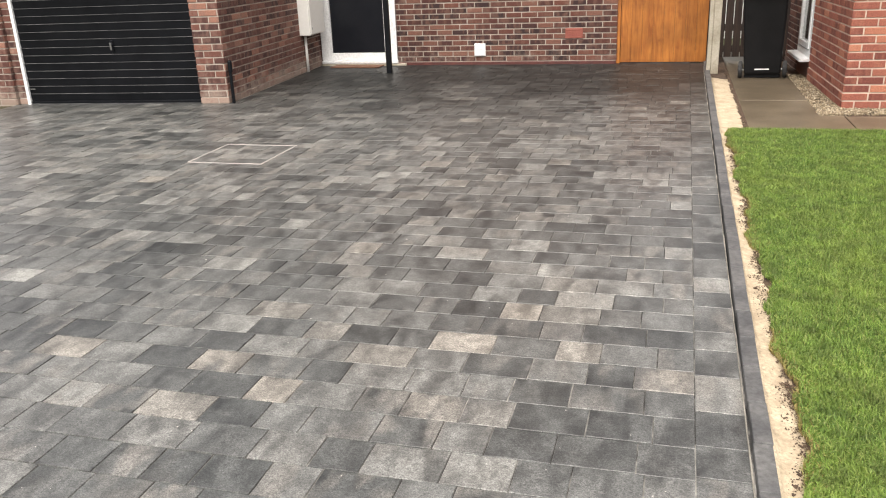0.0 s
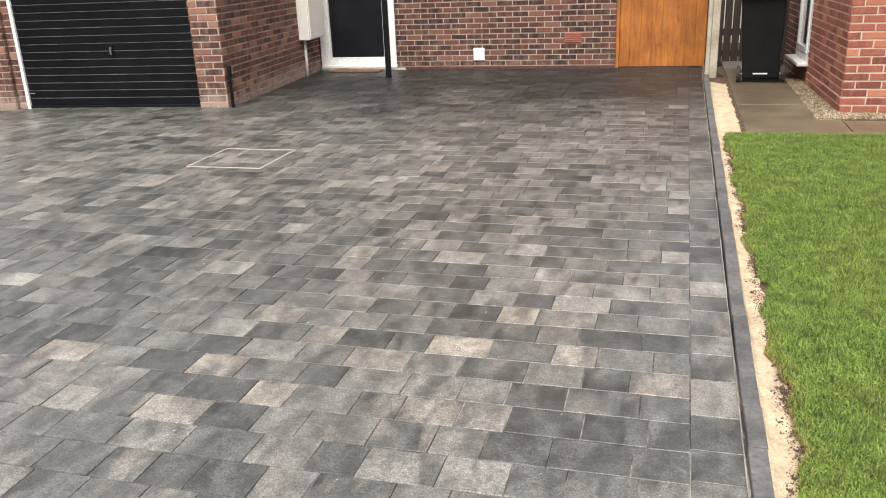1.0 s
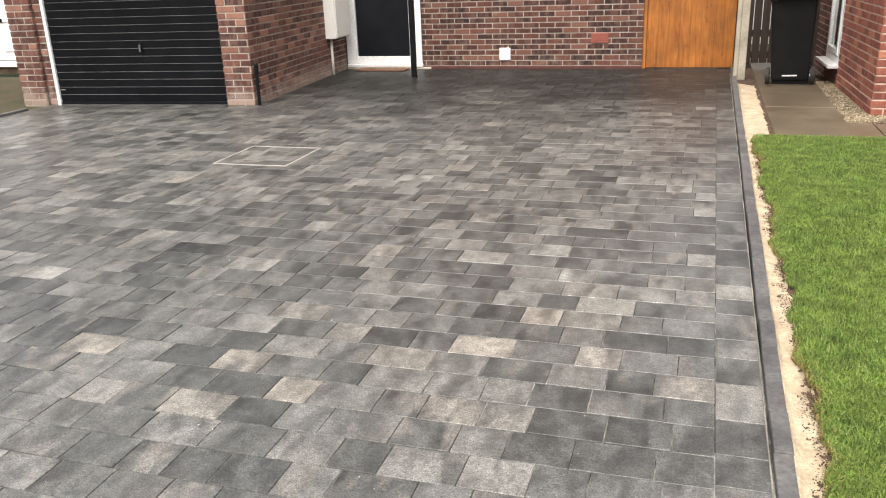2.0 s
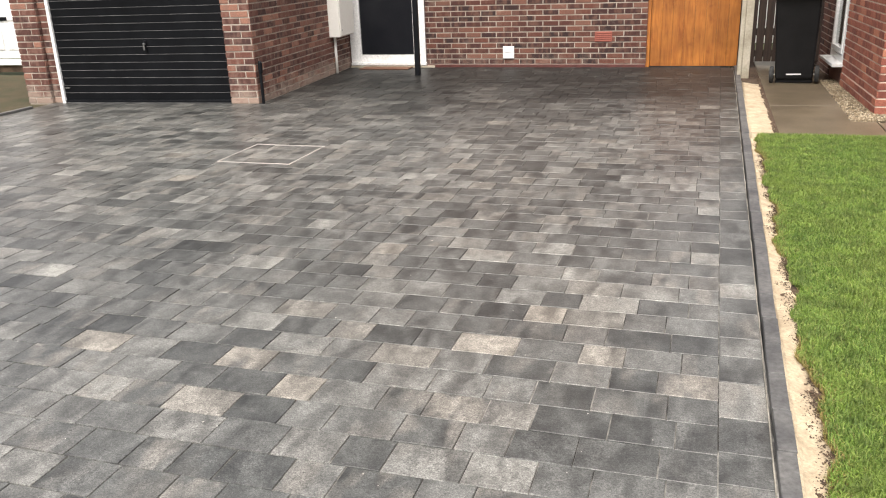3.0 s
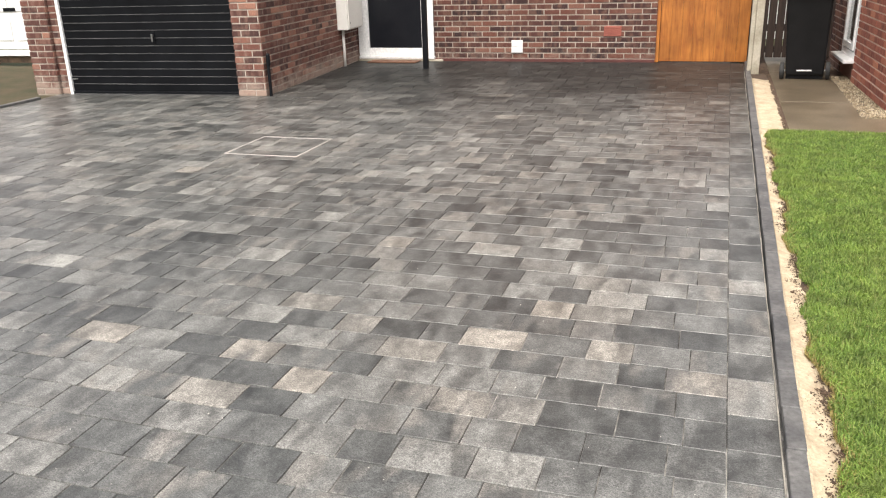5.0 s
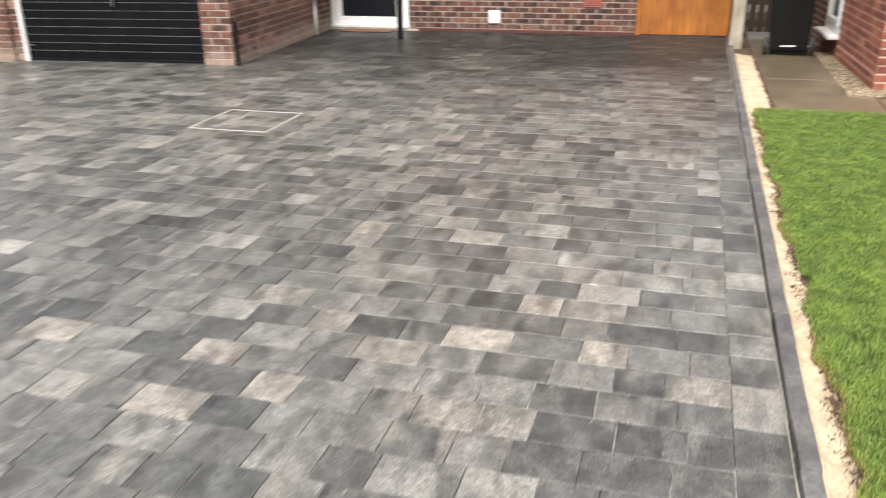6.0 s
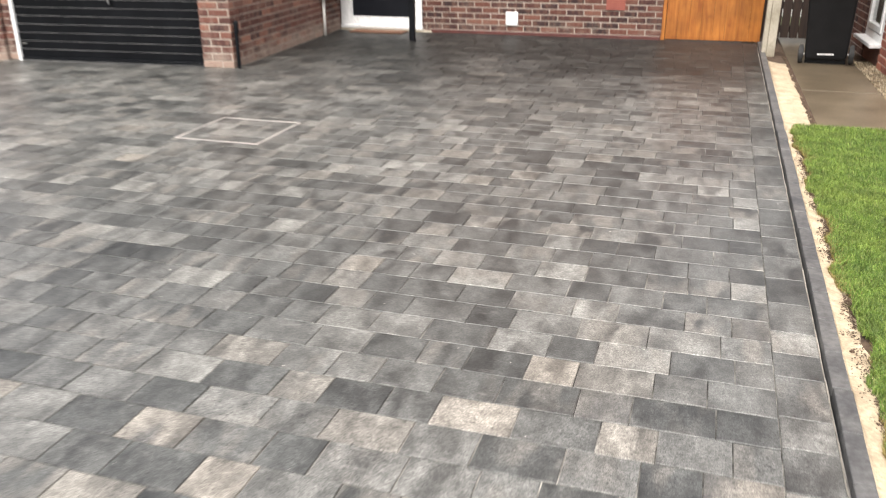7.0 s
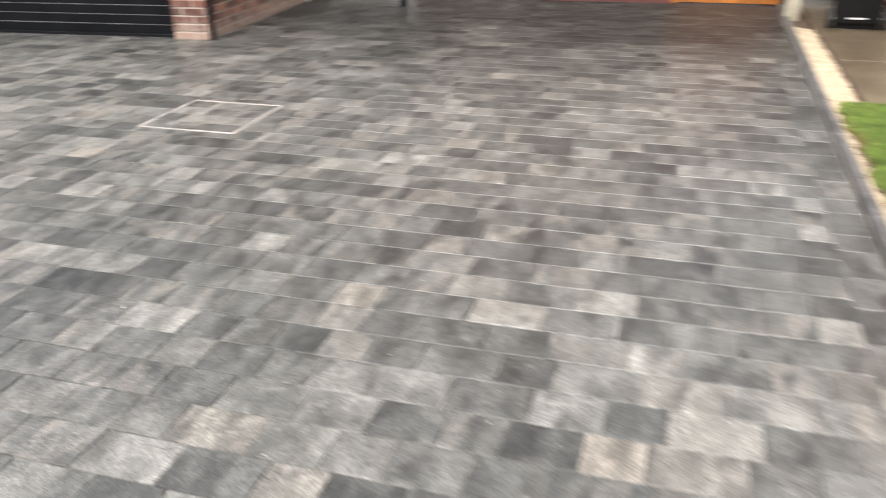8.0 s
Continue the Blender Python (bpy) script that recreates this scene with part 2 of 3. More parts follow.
k.out.inputs["Transmission Weight"].default_value = 1.0
k.out.inputs["IOR"].default_value = 1.45
m_glass = k.done((0.9, 0.93, 0.92))

k = Net("lawn_grass", 0.55)
r = k.random(True)
patch = k.noise(k.where(), 1.7, 4.0, 0.6)
tone = k.ramp(r, (0.0, (0.062, 0.115, 0.018)), (0.4, (0.125, 0.200, 0.030)), (0.75, (0.205, 0.285, 0.055)), (0.92, (0.30, 0.335, 0.10)), (1.0, (0.30, 0.26, 0.11)))
tone = k.mix(k.ramp(patch, (0.38, 0.0), (0.68, 0.55)), tone, (0.205, 0.235, 0.048))
tone = k.mix(1.0, tone, k.ramp(k.noise(k.where(), 9.0, 4.0, 0.6), (0.32, 0.58), (0.66, 1.28)), "MULTIPLY")
k.out.inputs["Subsurface Weight"].default_value = 0.0
tone = k.mix(1.0, tone, (0.78, 0.88, 0.72), "MULTIPLY")
m_grass = k.done(tone)
m_straw = plain("dry_grass", (0.15, 0.11, 0.03), (0.30, 0.24, 0.085), 14.0, 0.7, grain=90)

k = Net("pea_gravel", 0.7)
tone = k.ramp(k.random(True), (0.0, (0.06, 0.045, 0.028)), (0.35, (0.18, 0.135, 0.08)), (0.7, (0.30, 0.235, 0.145)), (1.0, (0.48, 0.41, 0.30)))
m_gravel = k.done(tone)


# ---- mesh helpers ----
def mesh_of(name, verts, faces, mat, smooth=False):
    me = bpy.data.meshes.new(name)
    me.from_pydata([tuple(v) for v in verts], [], faces)
    me.materials.append(mat)
    if smooth:
        me.polygons.foreach_set("use_smooth", [True] * len(me.polygons))
    me.update()
    return me


def box(bm, x0, x1, y0, y1, z0, z1, bevel=0.0, segments=2):
    """Adds a box with worn edges to a bmesh."""
    made = bmesh.ops.create_cube(bm, size=1.0)["verts"]
    for v in made:
        v.co = Vector((x0 + (v.co.x + 0.5) * (x1 - x0), y0 + (v.co.y + 0.5) * (y1 - y0), z0 + (v.co.z + 0.5) * (z1 - z0)))
    if bevel > 0:
        edges = list({e for v in made for e in v.link_edges})
        bmesh.ops.bevel(bm, geom=edges, offset=bevel, segments=segments, affect="EDGES", profile=0.5)
    return bm


def tube(bm, a, b, radius, sides=14, bevel=0.0):
    """Adds a round bar from a to b."""
    a, b = Vector(a), Vector(b)
    turn = (b - a).to_track_quat("Z", "Y").to_matrix().to_4x4()
    made = bmesh.ops.create_cone(bm, cap_ends=True, segments=sides, radius1=radius, radius2=radius, depth=(b - a).length,
                                 matrix=Matrix.Translation((a + b) / 2) @ turn)["verts"]
    if bevel > 0:
        rims = [e for e in {e for v in made for e in v.link_edges} if len(e.link_faces) == 2 and any(len(f.verts) > 4 for f in e.link_faces)]
        bmesh.ops.bevel(bm, geom=rims, offset=bevel, segments=2, affect="EDGES")
    return bm


def part(name, bm, mat, parent=None, label="", m=None, smooth=False):
    """Links a bmesh, or a mesh, as one object under a thing or a part."""
    if isinstance(bm, bmesh.types.BMesh):
        me = bpy.data.meshes.new(name)
        bm.normal_update()
        bm.to_mesh(me)
        bm.free()
        me.materials.append(mat)
        if smooth:
            me.polygons.foreach_set("use_smooth", [True] * len(me.polygons))
    else:
        me = bm
    ob = new(name, me)
    ob.parent = parent
    if m is not None:
        ob.matrix_basis = m
    if label:
        ob["label"] = label
    return ob


def boxes(*sets, bevel=0.002):
    bm = bmesh.new()
    for s in sets:
        box(bm, *s, bevel=bevel)
    return bm


def thing(name, m, label, category, group="", kind=""):
    ob = new(name)
    ob.empty_display_size = 0.1
    ob.matrix_basis = m
    return tagged(ob, label, category, group, kind)


# ---- brick walls ----
BW, BH = 0.225, 0.075
brick_cache = {}


def brick_data(width, mat):
    key = (round(width, 3), mat.name)
    if key not in brick_cache:
        w, h, c, d = width / 2, 0.0303, 0.0025, 0.02
        v = [(-w + c, 0, -h + c), (w - c, 0, -h + c), (w - c, 0, h - c), (-w + c, 0, h - c),
             (-w, c, -h), (w, c, -h), (w, c, h), (-w, c, h), (-w, d, -h), (w, d, -h), (w, d, h), (-w, d, h)]
        f = [(0, 1, 2, 3)] + [(i, i + 4, (i + 1) % 4 + 4, (i + 1) % 4) for i in range(4)] + [(i + 4, i + 8, (i + 1) % 4 + 8, (i + 1) % 4 + 4) for i in range(4)]
        f = [tuple(q) for q in f]
        me = mesh_of("brick", v, f, mat)
        bm = bmesh.new()
        bm.from_mesh(me)
        bmesh.ops.recalc_face_normals(bm, faces=bm.faces)
        if bm.faces[0].normal.y > 0:
            bmesh.ops.reverse_faces(bm, faces=bm.faces)
        bm.to_mesh(me)
        bm.free()
        brick_cache[key] = me
    return brick_cache[key]


jobs = []


def wall(name, m, u0, u1, z1, mats, thick=0.25, near=1.2, z0=0.0, phase=0.0, label="", holes=(), piece=True):
    """A wall of coursed brick. Local x runs along it, local -y faces out; the bricks stand 5 mm proud of the mortar.
    The lowest bricks are pieces of their own, the upper ones are joined."""
    ob = part(name, boxes((u0 + 0.012, u1 - 0.012, 0.0055, thick, z0 - 0.05, z1), bevel=0), mats[2], m=m)
    tagged(ob, label or "wall of brown and purple bricks with pale mortar", "wall", kind="structure")
    jobs.append((ob, u0, u1, z0, z1, mats, near, phase, holes))
    return ob


def lay_bricks(ob, u0, u1, z0, z1, mats, near, phase, holes):
    rnd = random.Random(ob.name)
    far_v, far_f = [], []
    for row in range(int((z1 - z0) / BH + 0.1)):
        z = z0 + (row + 0.5) * BH
        u = u0 - BW + (phase + (0.5 if row % 2 else 0.0)) % 1.0 * BW
        while u < u1:
            a, b = max(u + 0.0068, u0 + 0.003), min(u + BW - 0.0068, u1 - 0.003)
            u += BW
            if b - a < 0.025:
                continue
            if any(a < h[1] and b > h[0] and z + 0.03 > h[2] and z - 0.03 < h[3] for h in holes):
                continue
            out = rnd.uniform(-0.0018, 0.001)
            if z < near:
                br = new("brick", brick_data(b - a, mats[0]))
                br.parent = ob
                br.location = ((a + b) / 2, out, z)
                br.rotation_euler = (0, rnd.uniform(-0.006, 0.006), rnd.uniform(-0.006, 0.006))
            else:
                n = len(far_v)
                for y in (out, 0.02):
                    far_v += [(a, y, z - 0.0303), (b, y, z - 0.0303), (b, y, z + 0.0303), (a, y, z + 0.0303)]
                far_f += [(n, n + 1, n + 2, n + 3)] + [(n + i, n + i + 4, n + (i + 1) % 4 + 4, n + (i + 1) % 4) for i in range(4)]
    if far_f:
        up = part("upper_bricks", mesh_of("upper_bricks", far_v, far_f, mats[1]), None, ob)
        up["kind"] = "stuff"


BRN, PRS, RDS = (m_brown, m_brown_far, m_mortar), (m_pier, m_pier_far, m_mortar), (m_red, m_red_far, m_mortar_red)

# ---- ground ----
tagged(part("ground", boxes((-400, 400, -400, 600, -0.40, -0.12), bevel=0), m_ground), "flat earth and grass that reaches the horizon", "ground", kind="structure")
tagged(part("paving_bed", boxes((-7.86, 0.17, -5.2, 9.66, -0.11, -0.0055), bevel=0), m_joint), "pale jointing sand in the gaps between the paving blocks", "bedding", kind="structure")

# ---- garage block: its front and the flank that runs back to the house ----
GAR = pose(-5.070, 6.10, 0, 0, 0, 4.5)
wall("wall_garage_pier_right", GAR, -0.355, -0.0, 2.3, PRS, 0.25, 2.0, label="brick pier beside the garage door with pale weathered foot")
wall("wall_garage_pier_left", GAR, -3.10, -2.77, 2.3, PRS, 0.25, 2.0, phase=0.5, label="brick pier of the garage with weathered mottled bricks")
wall("wall_garage_reveal", GAR @ pose(-2.77, 0.05, 0), 0.0, 0.12, 2.3, PRS, 0.15, 2.0, label="narrow set-back strip of brick beside the garage frame")
wall("wall_garage_pier_return", GAR @ pose(-2.764, 0, 0, 0, 0, 90), 0.0, 0.062, 2.3, PRS, 0.02, 2.0, label="narrow brick return of the garage pier")
wall("wall_garage_pier_flank", GAR @ pose(-3.10, 3.3, 0, 0, 0, -90), 0.0, 3.3, 2.3, PRS, 0.25, 0.9, label="brick flank of the garage beside the mossy strip")
FLANK = GAR @ pose(0, 0, 0, 0, 0, 90)
wall("wall_garage_side", FLANK, 0.0, 3.36, 2.4, PRS, 0.25, 1.2, phase=0.5, label="flank wall of brown mottled bricks with pale mortar")
tagged(part("garage_lintel", boxes((-2.77, -0.355, 0.02, 0.25, 2.1, 2.3), bevel=0.003), m_plain_wall, m=GAR), "plain brick band over the garage door", "lintel", kind="structure")
tagged(part("garage_roof", boxes((-3.14, 0.03, -0.03, 3.4, 2.4, 2.52), bevel=0.005), m_roof, m=GAR), "flat felt roof of the garage", "roof", kind="structure")
tagged(part("garage_floor", boxes((-2.85, -0.25, 0.26, 3.2, -0.1, -0.002), bevel=0), m_concrete, m=GAR), "bare concrete garage floor", "floor", kind="structure")

# ---- house front ----
HOUSE = pose(-5.33, 9.40, 0, 0, 0, 0.7)
wall("wall_house_front", HOUSE, 1.225, 4.41, 2.6, BRN, 0.25, 1.2, z0=0.045, phase=0.25,
     label="house wall of brown mottled bricks with pale mortar")
# unseen upper wall, added and raised to hold sky light off the drive
tagged(part("wall_house_upper", boxes((0.0, 4.41, 0.012, 0.25, 2.62, 6.4), bevel=0), m_plain_wall, m=HOUSE), "unseen plain upper wall of the house, raised to shade the drive", "wall", kind="structure")
tagged(part("wall_door_head", boxes((0.02, 1.224, 0.012, 0.25, 2.16, 2.618), bevel=0), m_plain_wall, m=HOUSE), "plain brick wall over the front door", "wall", kind="structure")
tagged(part("wall_door_sides", boxes((-0.06, 0.06, 0.092, 0.25, -0.05, 2.158), (1.165, 1.24, 0.092, 0.25, -0.05, 2.158), bevel=0), m_plain_wall, m=HOUSE), "shaded brick reveals either side of the front door", "wall", kind="structure")
tagged(part("wall_house_back", boxes((-3.0, 4.41, 6.0, 6.25, -0.1, 6.4), bevel=0), m_plain_wall, m=HOUSE), "plain back wall of the house", "wall", kind="structure")
tagged(part("house_roof", boxes((-3.0, 4.45, -0.05, 6.3, 6.4, 6.55), bevel=0), m_roof, m=HOUSE), "plain dark house roof", "roof", kind="structure")
tagged(part("damp_course", boxes((1.23, 4.40, -0.014, 0.1, -0.02, 0.040), bevel=0.004), m_tile, m=HOUSE), "dark red tile course along the foot of the wall", "trim", kind="structure")

# ---- side house ----
SIDE = pose(1.405, 6.075, 0, 0, 0, 2.0)
wall("wall_side_house_front", SIDE, 0.0, 3.2, 2.6, RDS, 0.25, 1.35, z0=0.15, phase=0.0, label="wall of orange-red bricks with pale mortar")
wall("wall_side_house_plinth", SIDE @ pose(0, -0.007, 0), -0.007, 3.2, 0.146, RDS, 0.2, 1.35, phase=0.5, label="two projecting courses of red brick at the wall foot")
FL = 1.84
PASS = SIDE @ pose(0, FL, 0, 0, 0, -90)
wall("wall_side_house_flank", PASS, 0.0, FL, 2.6, RDS, 0.25, 1.35, z0=0.15, phase=0.5, label="flank wall of orange-red bricks with pale mortar")
wall("wall_side_house_flank_plinth", PASS @ pose(0, -0.007, 0), 0.0, FL + 0.007, 0.146, RDS, 0.2, 1.35, phase=0.0, label="two projecting courses of red brick at the flank foot")
BACK = SIDE @ pose(0, 6.0, 0, 0, 0, -90)
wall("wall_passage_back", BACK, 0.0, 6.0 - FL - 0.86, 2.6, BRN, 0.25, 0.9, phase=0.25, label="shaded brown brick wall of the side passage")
tagged(part("wall_under_window", boxes((6.0 - FL - 0.855, 6.0 - FL - 0.005, 0.012, 0.25, -0.05, 0.235), bevel=0), m_plain_wall, m=BACK), "plain shaded brickwork under the window", "wall", kind="structure")
tagged(part("wall_side_house_upper", boxes((0.0, 3.2, 0.012, 6.0, 2.62, 5.0), bevel=0), m_plain_red, m=SIDE), "plain upper brick storey of the side house", "wall", kind="structure")
# pale backdrop added behind the fence so that its gaps show bright
tagged(part("wall_passage_end", boxes((0.45, 4.0, 0, 0.2, -0.1, 2.2), bevel=0), m_gap_backdrop, m=pose(0, 13.6, 0)), "added pale backdrop that makes the fence gaps bright", "wall", kind="structure")

# ---- kerb, haunching, slabs, lawn ----
EDGE = pose(-0.006, 0, 0, 0, 0, -0.42)
verts, faces = [], []
rnd = random.Random(5)
for j in range(266):
    y = -5.2 + j * 0.05
    wide = 0.31 if y < 4.9 else 0.51
    if 4.7 < y < 5.1:
        wide = 0.31 + 0.5 * (y - 4.7)
    for i in range(9):
        s = i / 8
        x = 0.205 + s * (wide + 0.028 - 0.205) + (0.045 * noise.noise(Vector((y * 7, 2.0, s))) + 0.012 * noise.noise(Vector((y * 29, 5.0, s))) if i == 8 else 0)
        z = 0.012 - 0.026 * s + 0.010 * noise.noise(Vector((x * 11, y * 11, 0.3))) + 0.005 * noise.noise(Vector((x * 40, y * 40, 7)))
        if i == 0:
            x, z = 0.220 + 0.0073 * y, 0.022 + 0.006 * noise.noise(Vector((y * 9.0, 8.0, 0.0)))
        elif i == 1:
            x, z = max(x, 0.234 + 0.0073 * y), z + 0.012
        verts.append((x, y, z))
for j in range(265):
    for i in range(8):
        a = j * 9 + i
        faces.append((a, a + 1, a + 10, a + 9))
sand = tagged(part("mortar_haunching", mesh_of("mortar_haunching", verts, faces, m_sand, True), None), "pale sandy mortar strip behind the kerb", "mortar strip", kind="structure")
tagged(part("haunching_soil", boxes((0.20, 0.56, -5.2, 11.0, -0.11, -0.017), bevel=0), m_soil), "dark soil under the mortar strip", "soil", kind="structure")

for s, (x0, x1, y0, y1) in enumerate(((0.515, 1.17, 6.54, 8.6), (0.515, 1.372, 5.085, 6.524), (1.382, 2.6, 5.095, 5.70), (0.515, 1.17, 8.61, 11.0))):
    ob = part("concrete_slab", boxes((x0, x1, y0, y1, -0.09, 0.0), bevel=0.003), m_slab)
    tagged(ob, "damp brown concrete path slab with stained surface", "path slab", "path slabs")
tagged(part("slab_bed", boxes((0.52, 1.365, 5.09, 11.0, -0.11, -0.014), bevel=0), m_soil), "dark soil in the joints between the slabs", "soil", kind="structure")
tagged(part("gravel_bed", boxes((1.175, 4.5, 5.705, 9.0, -0.11, -0.004), bevel=0), m_soil), "soil under the gravel margin", "soil", kind="structure")
tagged(part("lawn_soil", boxes((0.385, 6.0, -6.0, 5.08, -0.10, -0.004), bevel=0), m_turf), "turf soil under the grass of the lawn", "lawn", kind="structure")
tagged(part("moss_strip", boxes((-14.0, -7.87, -5.2, 8.4, -0.11, -0.01), bevel=0), m_moss), "mossy yellow-green ground beside the garage", "ground", kind="structure")

# ---- garage door ----
garage = thing("garage_door", GAR @ pose(0, 0.055, 0), "black ribbed steel up-and-over garage door, closed", "garage door")
prof, z = [], 0.040
while z < 2.03:
    prof += [(0.0, z), (-0.010, z + 0.0835), (-0.0105, z + 0.086)]
    z += 0.0902
v = [(x, y, zz) for y, zz in prof for x in (-2.595, -0.30)]
f = [(2 * i, 2 * i + 1, 2 * i + 3, 2 * i + 2) for i in range(len(prof) - 1)]
sheet = mesh_of("panel", v, f, m_black)
sheet.materials.append(m_glint_seal)
# rib lips get the lighter grey: the sky's glint painted on
for i, face in enumerate(sheet.polygons):
    face.material_index = 1 if i % 3 == 2 else 0
part("panel", sheet, None, garage, "black ribbed steel sheet")
part("bottom_rail", boxes((-2.595, -0.30, -0.02, 0.02, 0.012, 0.039)), m_black, garage)
part("seal", boxes((-2.595, -0.30, -0.03, 0.02, -0.001, 0.011)), m_glint_seal, garage, "grey strip under the door")
plate = part("handle_plate", boxes((-1.405, -1.375, -0.026, -0.014, 0.60, 0.74), bevel=0.004), m_black, garage)
bm = bmesh.new()
tube(bm, (-1.39, -0.02, 0.70), (-1.39, -0.052, 0.70), 0.011)
box(bm, -1.40, -1.38, -0.056, -0.044, 0.63, 0.715, 0.004)
part("handle", bm, m_chrome, plate, "worn metal handle")
part("label_strip", boxes((-2.58, -2.51, -0.020, -0.0155, 0.185, 0.192), bevel=0), m_steel, garage, "small scuffed bars near the foot")
frame_w = thing("garage_frame", GAR, "white painted garage door frame", "door frame")
part("post", boxes((-2.637, -2.597, 0.022, 0.2, 0.0, 2.1), bevel=0.004), m_upvc, frame_w)
part("post", boxes((-0.354, -0.31, 0.08, 0.2, 0.0, 2.1), bevel=0.004), m_upvc, frame_w)
part("head", boxes((-2.596, -0.355, 0.08, 0.2, 2.04, 2.1), bevel=0.004), m_upvc, frame_w)

# black marker post by the garage corner
rod = thing("marker_post", pose(-5.030, 6.135, 0, 0, 0, 4.5), "short black post with a rounded head by the garage corner", "post")
bm = bmesh.new()
box(bm, -0.015, 0.015, -0.015, 0.015, 0, 0.36, 0.004)
part("shaft", bm, m_black, rod)
bm = bmesh.new()
box(bm, -0.022, 0.028, -0.022, 0.022, 0.345, 0.49, 0.022, 4)
part("head", bm, m_black, rod, smooth=True)

# ---- meter box and conduit on the flank ----
meter = thing("meter_box", FLANK @ pose(2.48, 0, 0.52), "white meter box on the flank wall", "meter box")
part("case", boxes((0.0, 0.62, -0.16, -0.001, 0.0, 0.85), bevel=0.008), m_cream, meter)
part("lid", boxes((0.012, 0.608, -0.178, -0.162, 0.015, 0.835), bevel=0.006), m_cream, meter, "flat white lid")
part("lock", boxes((0.05, 0.065, -0.184, -0.179, 0.08, 0.11), bevel=0.002), m_chrome, meter)
bm = bmesh.new()
tube(bm, (0, 0, -0.01), (0, 0, 0.515), 0.02)
tagged(part("conduit", bm, m_cream, None, m=FLANK @ pose(2.64, -0.024, 0), smooth=True), "cream plastic conduit below the meter box", "conduit")

# ---- front door ----
front = thing("front_door", HOUSE, "black front door in a white frame, shut", "front door")
part("leaf", boxes((0.19, 1.03, 0.035, 0.085, 0.185, 2.08), bevel=0.004), m_gloss, front, "smooth black door leaf")
fr = part("frame", boxes((0.020, 0.188, 0.0, 0.09, 0.075, 2.14), (1.032, 1.218, 0.0, 0.09, 0.075, 2.14), (0.189, 1.031, 0.0, 0.09, 2.085, 2.14), bevel=0.006), m_upvc, front, "white plastic frame")
part("bead", boxes((0.176, 0.187, -0.008, -0.001, 0.19, 2.08), (1.033, 1.044, -0.008, -0.001, 0.19, 2.08), bevel=0.002), m_upvc, fr)
part("threshold", boxes((0.189, 1.031, 0.002, 0.12, 0.075, 0.182), bevel=0.004), m_upvc, front, "white threshold")
part("sill", boxes((0.03, 1.235, -0.045, 0.09, 0.03, 0.073), bevel=0.008), m_upvc, front, "white projecting sill")
tagged(part("door_step", boxes((0.02, 1.36, -0.04, 0.1, -0.06, 0.028), bevel=0.006), m_concrete, m=HOUSE), "pale concrete step edge under the door", "step", kind="structure")
tagged(part("doormat", boxes((0.26, 1.02, -0.30, -0.045, 0.002, 0.016), bevel=0.004), m_mat, m=HOUSE), "narrow rust-brown mat in front of the door", "doormat")

# ---- porch post ----
pp = thing("porch_post", pose(-3.955, 8.57, 0, 0, 0, 3), "slim black square steel post standing on the paving", "post")
part("shaft", boxes((-0.034, 0.034, -0.034, 0.034, 0.006, 2.35), bevel=0.005), m_black, pp)
part("base_plate", boxes((-0.042, 0.042, -0.042, 0.042, 0.0, 0.006), bevel=0.002), m_black, pp)

# ---- vent plate and air brick ----
vent = thing("vent_cover", HOUSE @ pose(2.475, -0.004, 0.21), "square white plastic vent cover on the house wall", "vent cover")
part("plate", boxes((-0.082, 0.082, -0.02, 0.002, -0.088, 0.088), bevel=0.006), m_upvc, vent)
for xx in (-0.073, 0.004):
    for zz in (-0.079, 0.004):
        part("flap", boxes((xx, xx + 0.069, -0.026, -0.021, zz, zz + 0.075), bevel=0.003), m_upvc, vent)
air = thing("air_brick", HOUSE @ pose(3.8175, -0.008, 0.42), "red terracotta air brick with slots in the house wall", "air brick")
part("body", boxes((-0.120, 0.120, -0.002, 0.03, -0.070, 0.070), bevel=0.003), m_air, air)
for i in range(5):
    part("slat", boxes((-0.108, 0.108, -0.008, -0.003, -0.060 + i * 0.026, -0.046 + i * 0.026), bevel=0.002), m_air, air)

# ---- wooden gate ----
gate = thing("wooden_gate", pose(-0.955, 9.50, 0, 0, 0, 0.5), "orange-stained vertical board gate, closed", "gate")
part("stile", boxes((0.0, 0.075, -0.03, 0.06, 0.0, 1.85), bevel=0.006), m_board, gate)
for i in range(8):
    part("board", boxes((0.078 + i * 0.1425, 0.2195 + i * 0.1425, 0.0, 0.022, 0.012, 1.82), bevel=0.0022), m_board, gate)
for zz in (0.25, 1.0, 1.6):
    part("rail", boxes((0.079, 1.215, 0.024, 0.06, zz, zz + 0.1), bevel=0.004), m_board, gate)

# ---- concrete post at the end of the kerb ----
cp = thing("concrete_post", pose(0.318, 8.62, 0, 0, 0, 0), "weathered pale concrete fence post beside the gate", "fence post")
part("shaft", boxes((-0.072, -0.022, -0.07, 0.07, -0.05, 1.9), (-0.021, 0.07, -0.062, 0.07, -0.05, 1.9), bevel=0.008), m_concrete, cp)

# ---- dark slatted fence in the passage ----
fence = thing("slatted_fence", pose(0.39, 9.62, 0), "dark-stained slatted fence with narrow gaps across the passage", "fence")
for i in range(9):
    part("slat", boxes((i * 0.105, i * 0.105 + 0.094, 0.0, 0.02, 0.06, 1.75), bevel=0.003), m_fence, fence)
for zz in (0.12, 0.40, 1.3):
    part("rail", boxes((-0.02, 0.96, 0.021, 0.06, zz, zz + 0.09), bevel=0.003), m_fence, fence)
